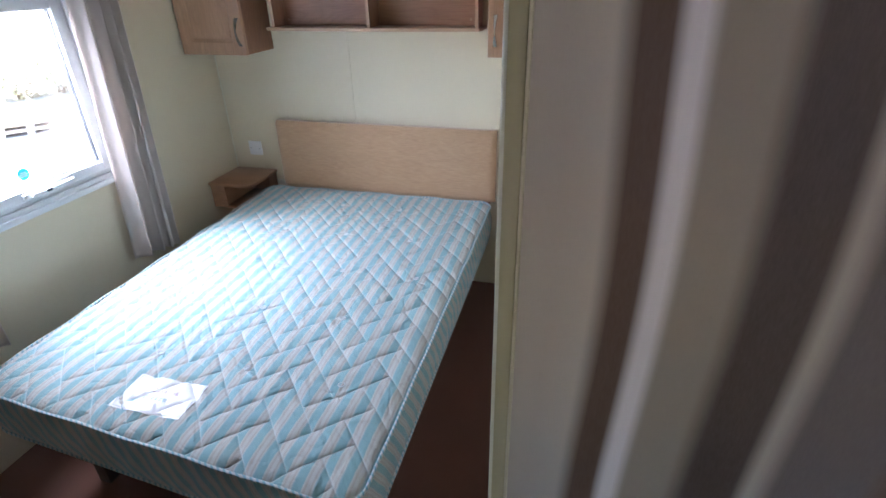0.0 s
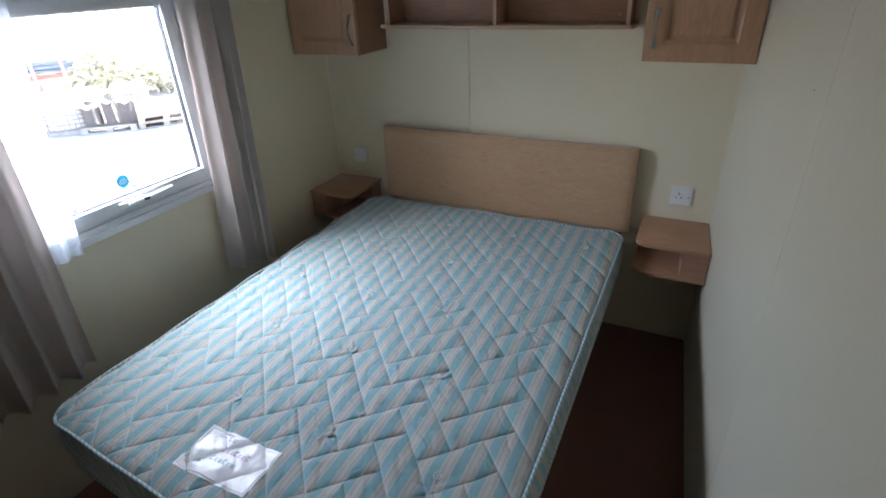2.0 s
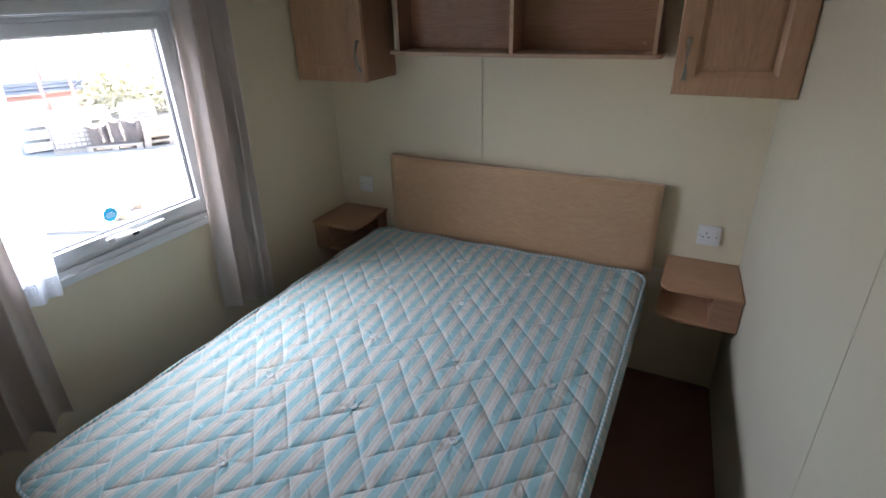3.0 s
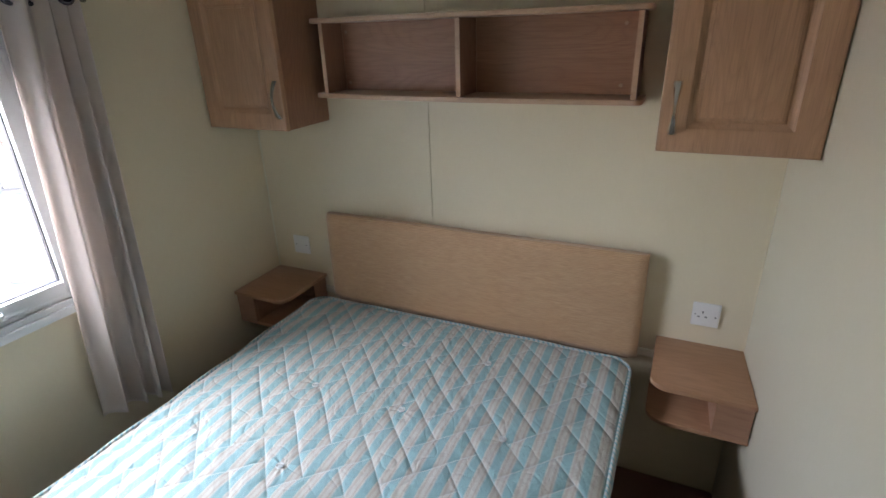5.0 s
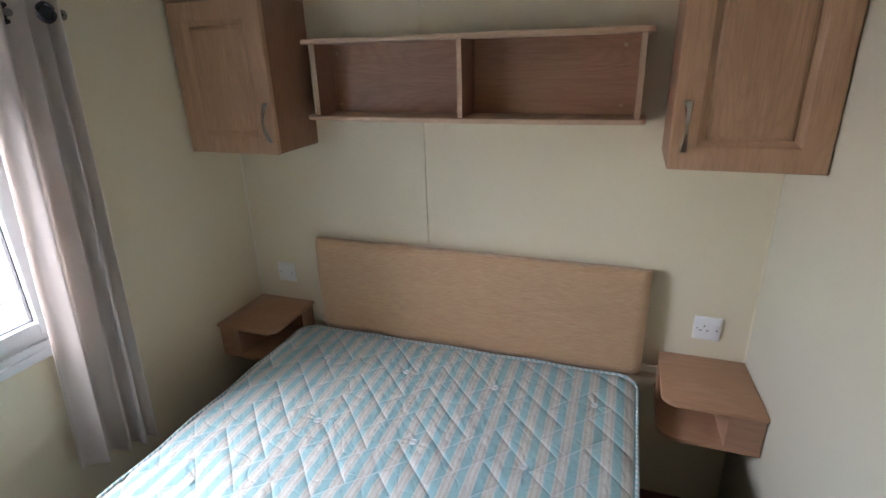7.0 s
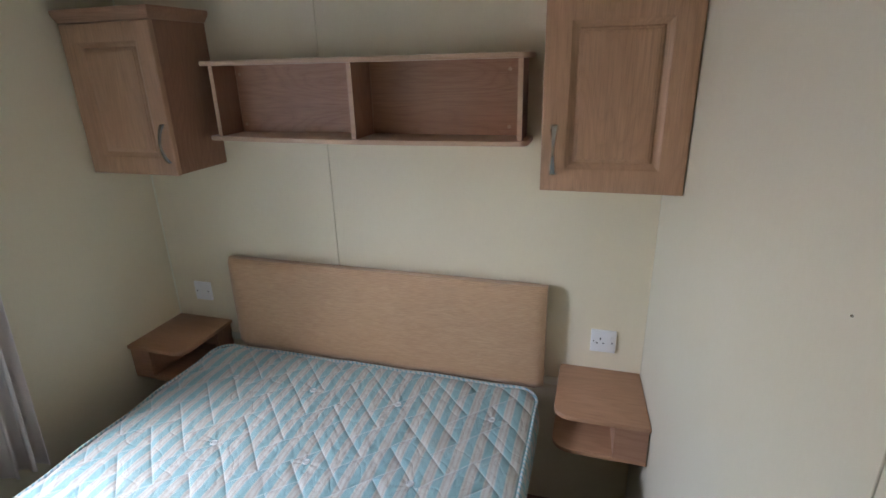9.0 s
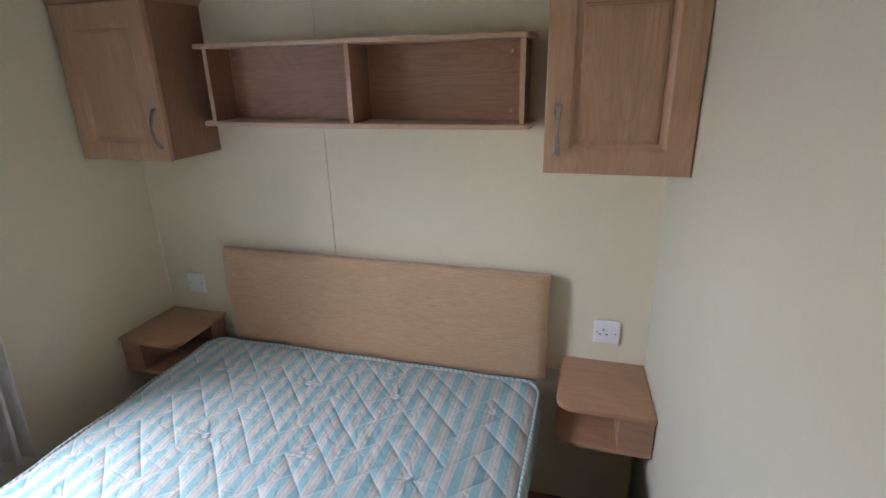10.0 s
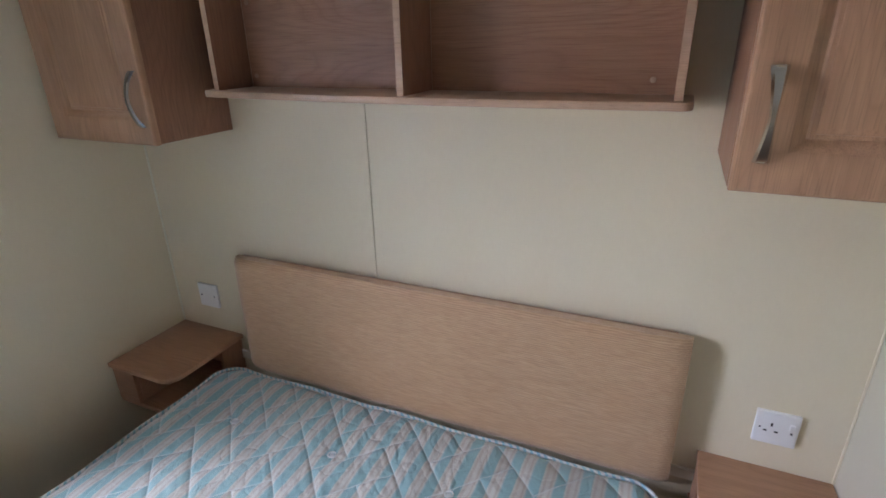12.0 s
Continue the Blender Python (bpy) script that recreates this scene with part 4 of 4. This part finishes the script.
for k, (dx, dy, n) in enumerate(((-0.28, -0.20, 12), (0.08, -0.21, 15), (0.36, -0.18, 14))):
    m = place(-10.22, 3.80, GZ + 0.117, 0.68) @ Matrix.Translation((dx, dy, 0)) @ Matrix.Rotation(0.05 * k, 4, "Z") @ Matrix.Scale(0.72, 4)
    st = thing("tile_stack", m.translation, "stack of grey-brown wavy roof tiles on a pallet", "roof tiles", "stacks of roof tiles")
    for i in range(n):
        part("tile", wavy_tile(m @ Matrix.Rotation(random.uniform(-0.07, 0.07), 4, "Z"), k, 0.023 + i * 0.038), TILE, st)


def tank(x, y, z=GZ, turn=0.93):
    m = place(x, y, z, turn) @ Matrix.Scale(0.55, 4)
    tk = thing("caged_tank", m.translation, "milky plastic liquid tank in a galvanised tube cage", "tank", "caged tanks")
    t = box(-0.52, 0.52, -0.44, 0.44, 0.16, 1.06, 0.06, 3)
    bmesh.ops.transform(t, matrix=m, verts=t.verts)
    part("tank_body", t, POLY, tk)
    bm = bmesh.new()
    for i in range(7):
        z_ = 0.18 + i * 0.15
        loop = [m @ Vector(p) for p in ((-0.57, -0.49, z_), (0.57, -0.49, z_), (0.57, 0.49, z_), (-0.57, 0.49, z_))]
        tube(loop, 0.016, 6, True, bm)
    part("cage_hoops", bm, GALV, tk)
    bm = bmesh.new()
    for i in range(8):
        x_ = -0.56 + i * 0.16
        for y_ in (-0.50, 0.50):
            tube([m @ Vector((x_, y_, 0.14)), m @ Vector((x_, y_, 1.10))], 0.011, 6, False, bm)
    for i in range(5):
        y_ = -0.4 + i * 0.2
        for x_ in (-0.58, 0.58):
            tube([m @ Vector((x_, y_, 0.14)), m @ Vector((x_, y_, 1.10))], 0.011, 6, False, bm)
    part("cage_bars", bm, GALV, tk)
    part("tank_pallet", world_box(bmesh.new(), m, -0.58, 0.58, -0.5, 0.5, 0.0, 0.13), PALLET, tk, smooth=False)


tank(-10.80, 3.28)
tank(-10.95, 4.75)

# rack of blue pipes behind the tanks
rack = thing("pipe_rack", (-12.2, 3.5, GZ), "red oxide steel rack in the yard", "rack")
rm = place(-12.07, 4.07, GZ, 1.047)
for x in (-1.2, -0.35, 0.15):
    for y in (-0.4, 0.4):
        part("post", world_box(bmesh.new(), rm, x - 0.03, x + 0.03, y - 0.03, y + 0.03, 0, 1.70), RUST, rack, smooth=False)
    part("crossbar", world_box(bmesh.new(), rm, x - 0.03, x + 0.03, -0.37, 0.37, 0.85, 0.93), RUST, rack, smooth=False)
for y in (-0.4, 0.4):
    part("rail", world_box(bmesh.new(), rm, -1.3, 0.22, y - 0.02, y + 0.02, 0.75, 0.8495), RUST, rack, smooth=False)
for i in range(13):
    y, z = -0.3 + 0.1 * (i % 6), 0.972 + 0.082 * (i // 6)
    a, b = rm @ Vector((-1.8 - random.random() * 0.4, y, z)), rm @ Vector((0.12 + random.random() * 0.25, y + 0.01, z))
    pp = thing("pipe", a, "dark blue plastic water pipe lying on the rack", "pipe", "pipes on the rack")
    part("barrel", tube([a, b], 0.040, 10), BLUE, pp)
for z_, w in ((0.0, 1.5), (0.22, 1.5), (0.44, 1.4)):
    sl = thing("concrete_slab", rm @ Vector((-0.1, -0.95, z_)), "pale flat slab stacked in the yard", "slab", "slabs")
    part("slab", world_box(bmesh.new(), rm @ Matrix.Translation((-0.1, -0.95, z_)), -w / 2, w / 2, -0.4, 0.4, 0.04, 0.19), POLY, sl, smooth=False)


def bush(x, y, r, h, seed):
    """A scrubby bush: twigs with small leaves in loose clumps."""
    rng = random.Random(seed)
    b = thing("bush", (x, y, GZ), "tall pale green and straw-coloured scrub bush beyond the yard", "bush", "bushes beyond the yard")
    tw, lv = bmesh.new(), bmesh.new()
    verts, faces = [], []
    for _ in range(16):
        a, lean = rng.uniform(0, math.tau), rng.uniform(0.1, 1.0)
        tip = Vector((x + math.cos(a) * r * lean, y + math.sin(a) * r * lean, GZ + h * rng.uniform(0.55, 1.0) * (1.1 - 0.35 * lean)))
        root = Vector((x + math.cos(a) * 0.2, y + math.sin(a) * 0.2, GZ))
        mid = root.lerp(tip, 0.5) + Vector((rng.uniform(-0.2, 0.2), rng.uniform(-0.2, 0.2), 0.2))
        tube([root, mid, tip], [0.035, 0.02, 0.006], 5, False, tw)
        for _ in range(260):
            c = mid.lerp(tip, rng.uniform(-0.8, 1.08)) + Vector([rng.gauss(0, 0.22) for _ in range(3)])
            s = rng.uniform(0.04, 0.085)
            d = Vector([rng.uniform(-1, 1) for _ in range(3)]).normalized()
            e = d.orthogonal().normalized()
            n = len(verts)
            verts += [c - d * s, c + e * s * 0.5, c + d * s, c - e * s * 0.5]
            faces.append((n, n + 1, n + 2, n + 3))
    me = bpy.data.meshes.new("crown")
    me.from_pydata([tuple(v) for v in verts], [], faces)
    me.materials.append(LEAF)
    part("stems", tw, TWIG, b)
    part("crown", me, LEAF, b)


for k in range(14):
    u = k - 1
    bush(-13.3 + 0.37 * u, 5.9 + 0.50 * u + 0.3 * math.sin(k * 2.1), 0.72 + 0.1 * math.sin(k), 1.50 + 0.03 * k + 0.16 * math.sin(k * 1.7), 40 + k)
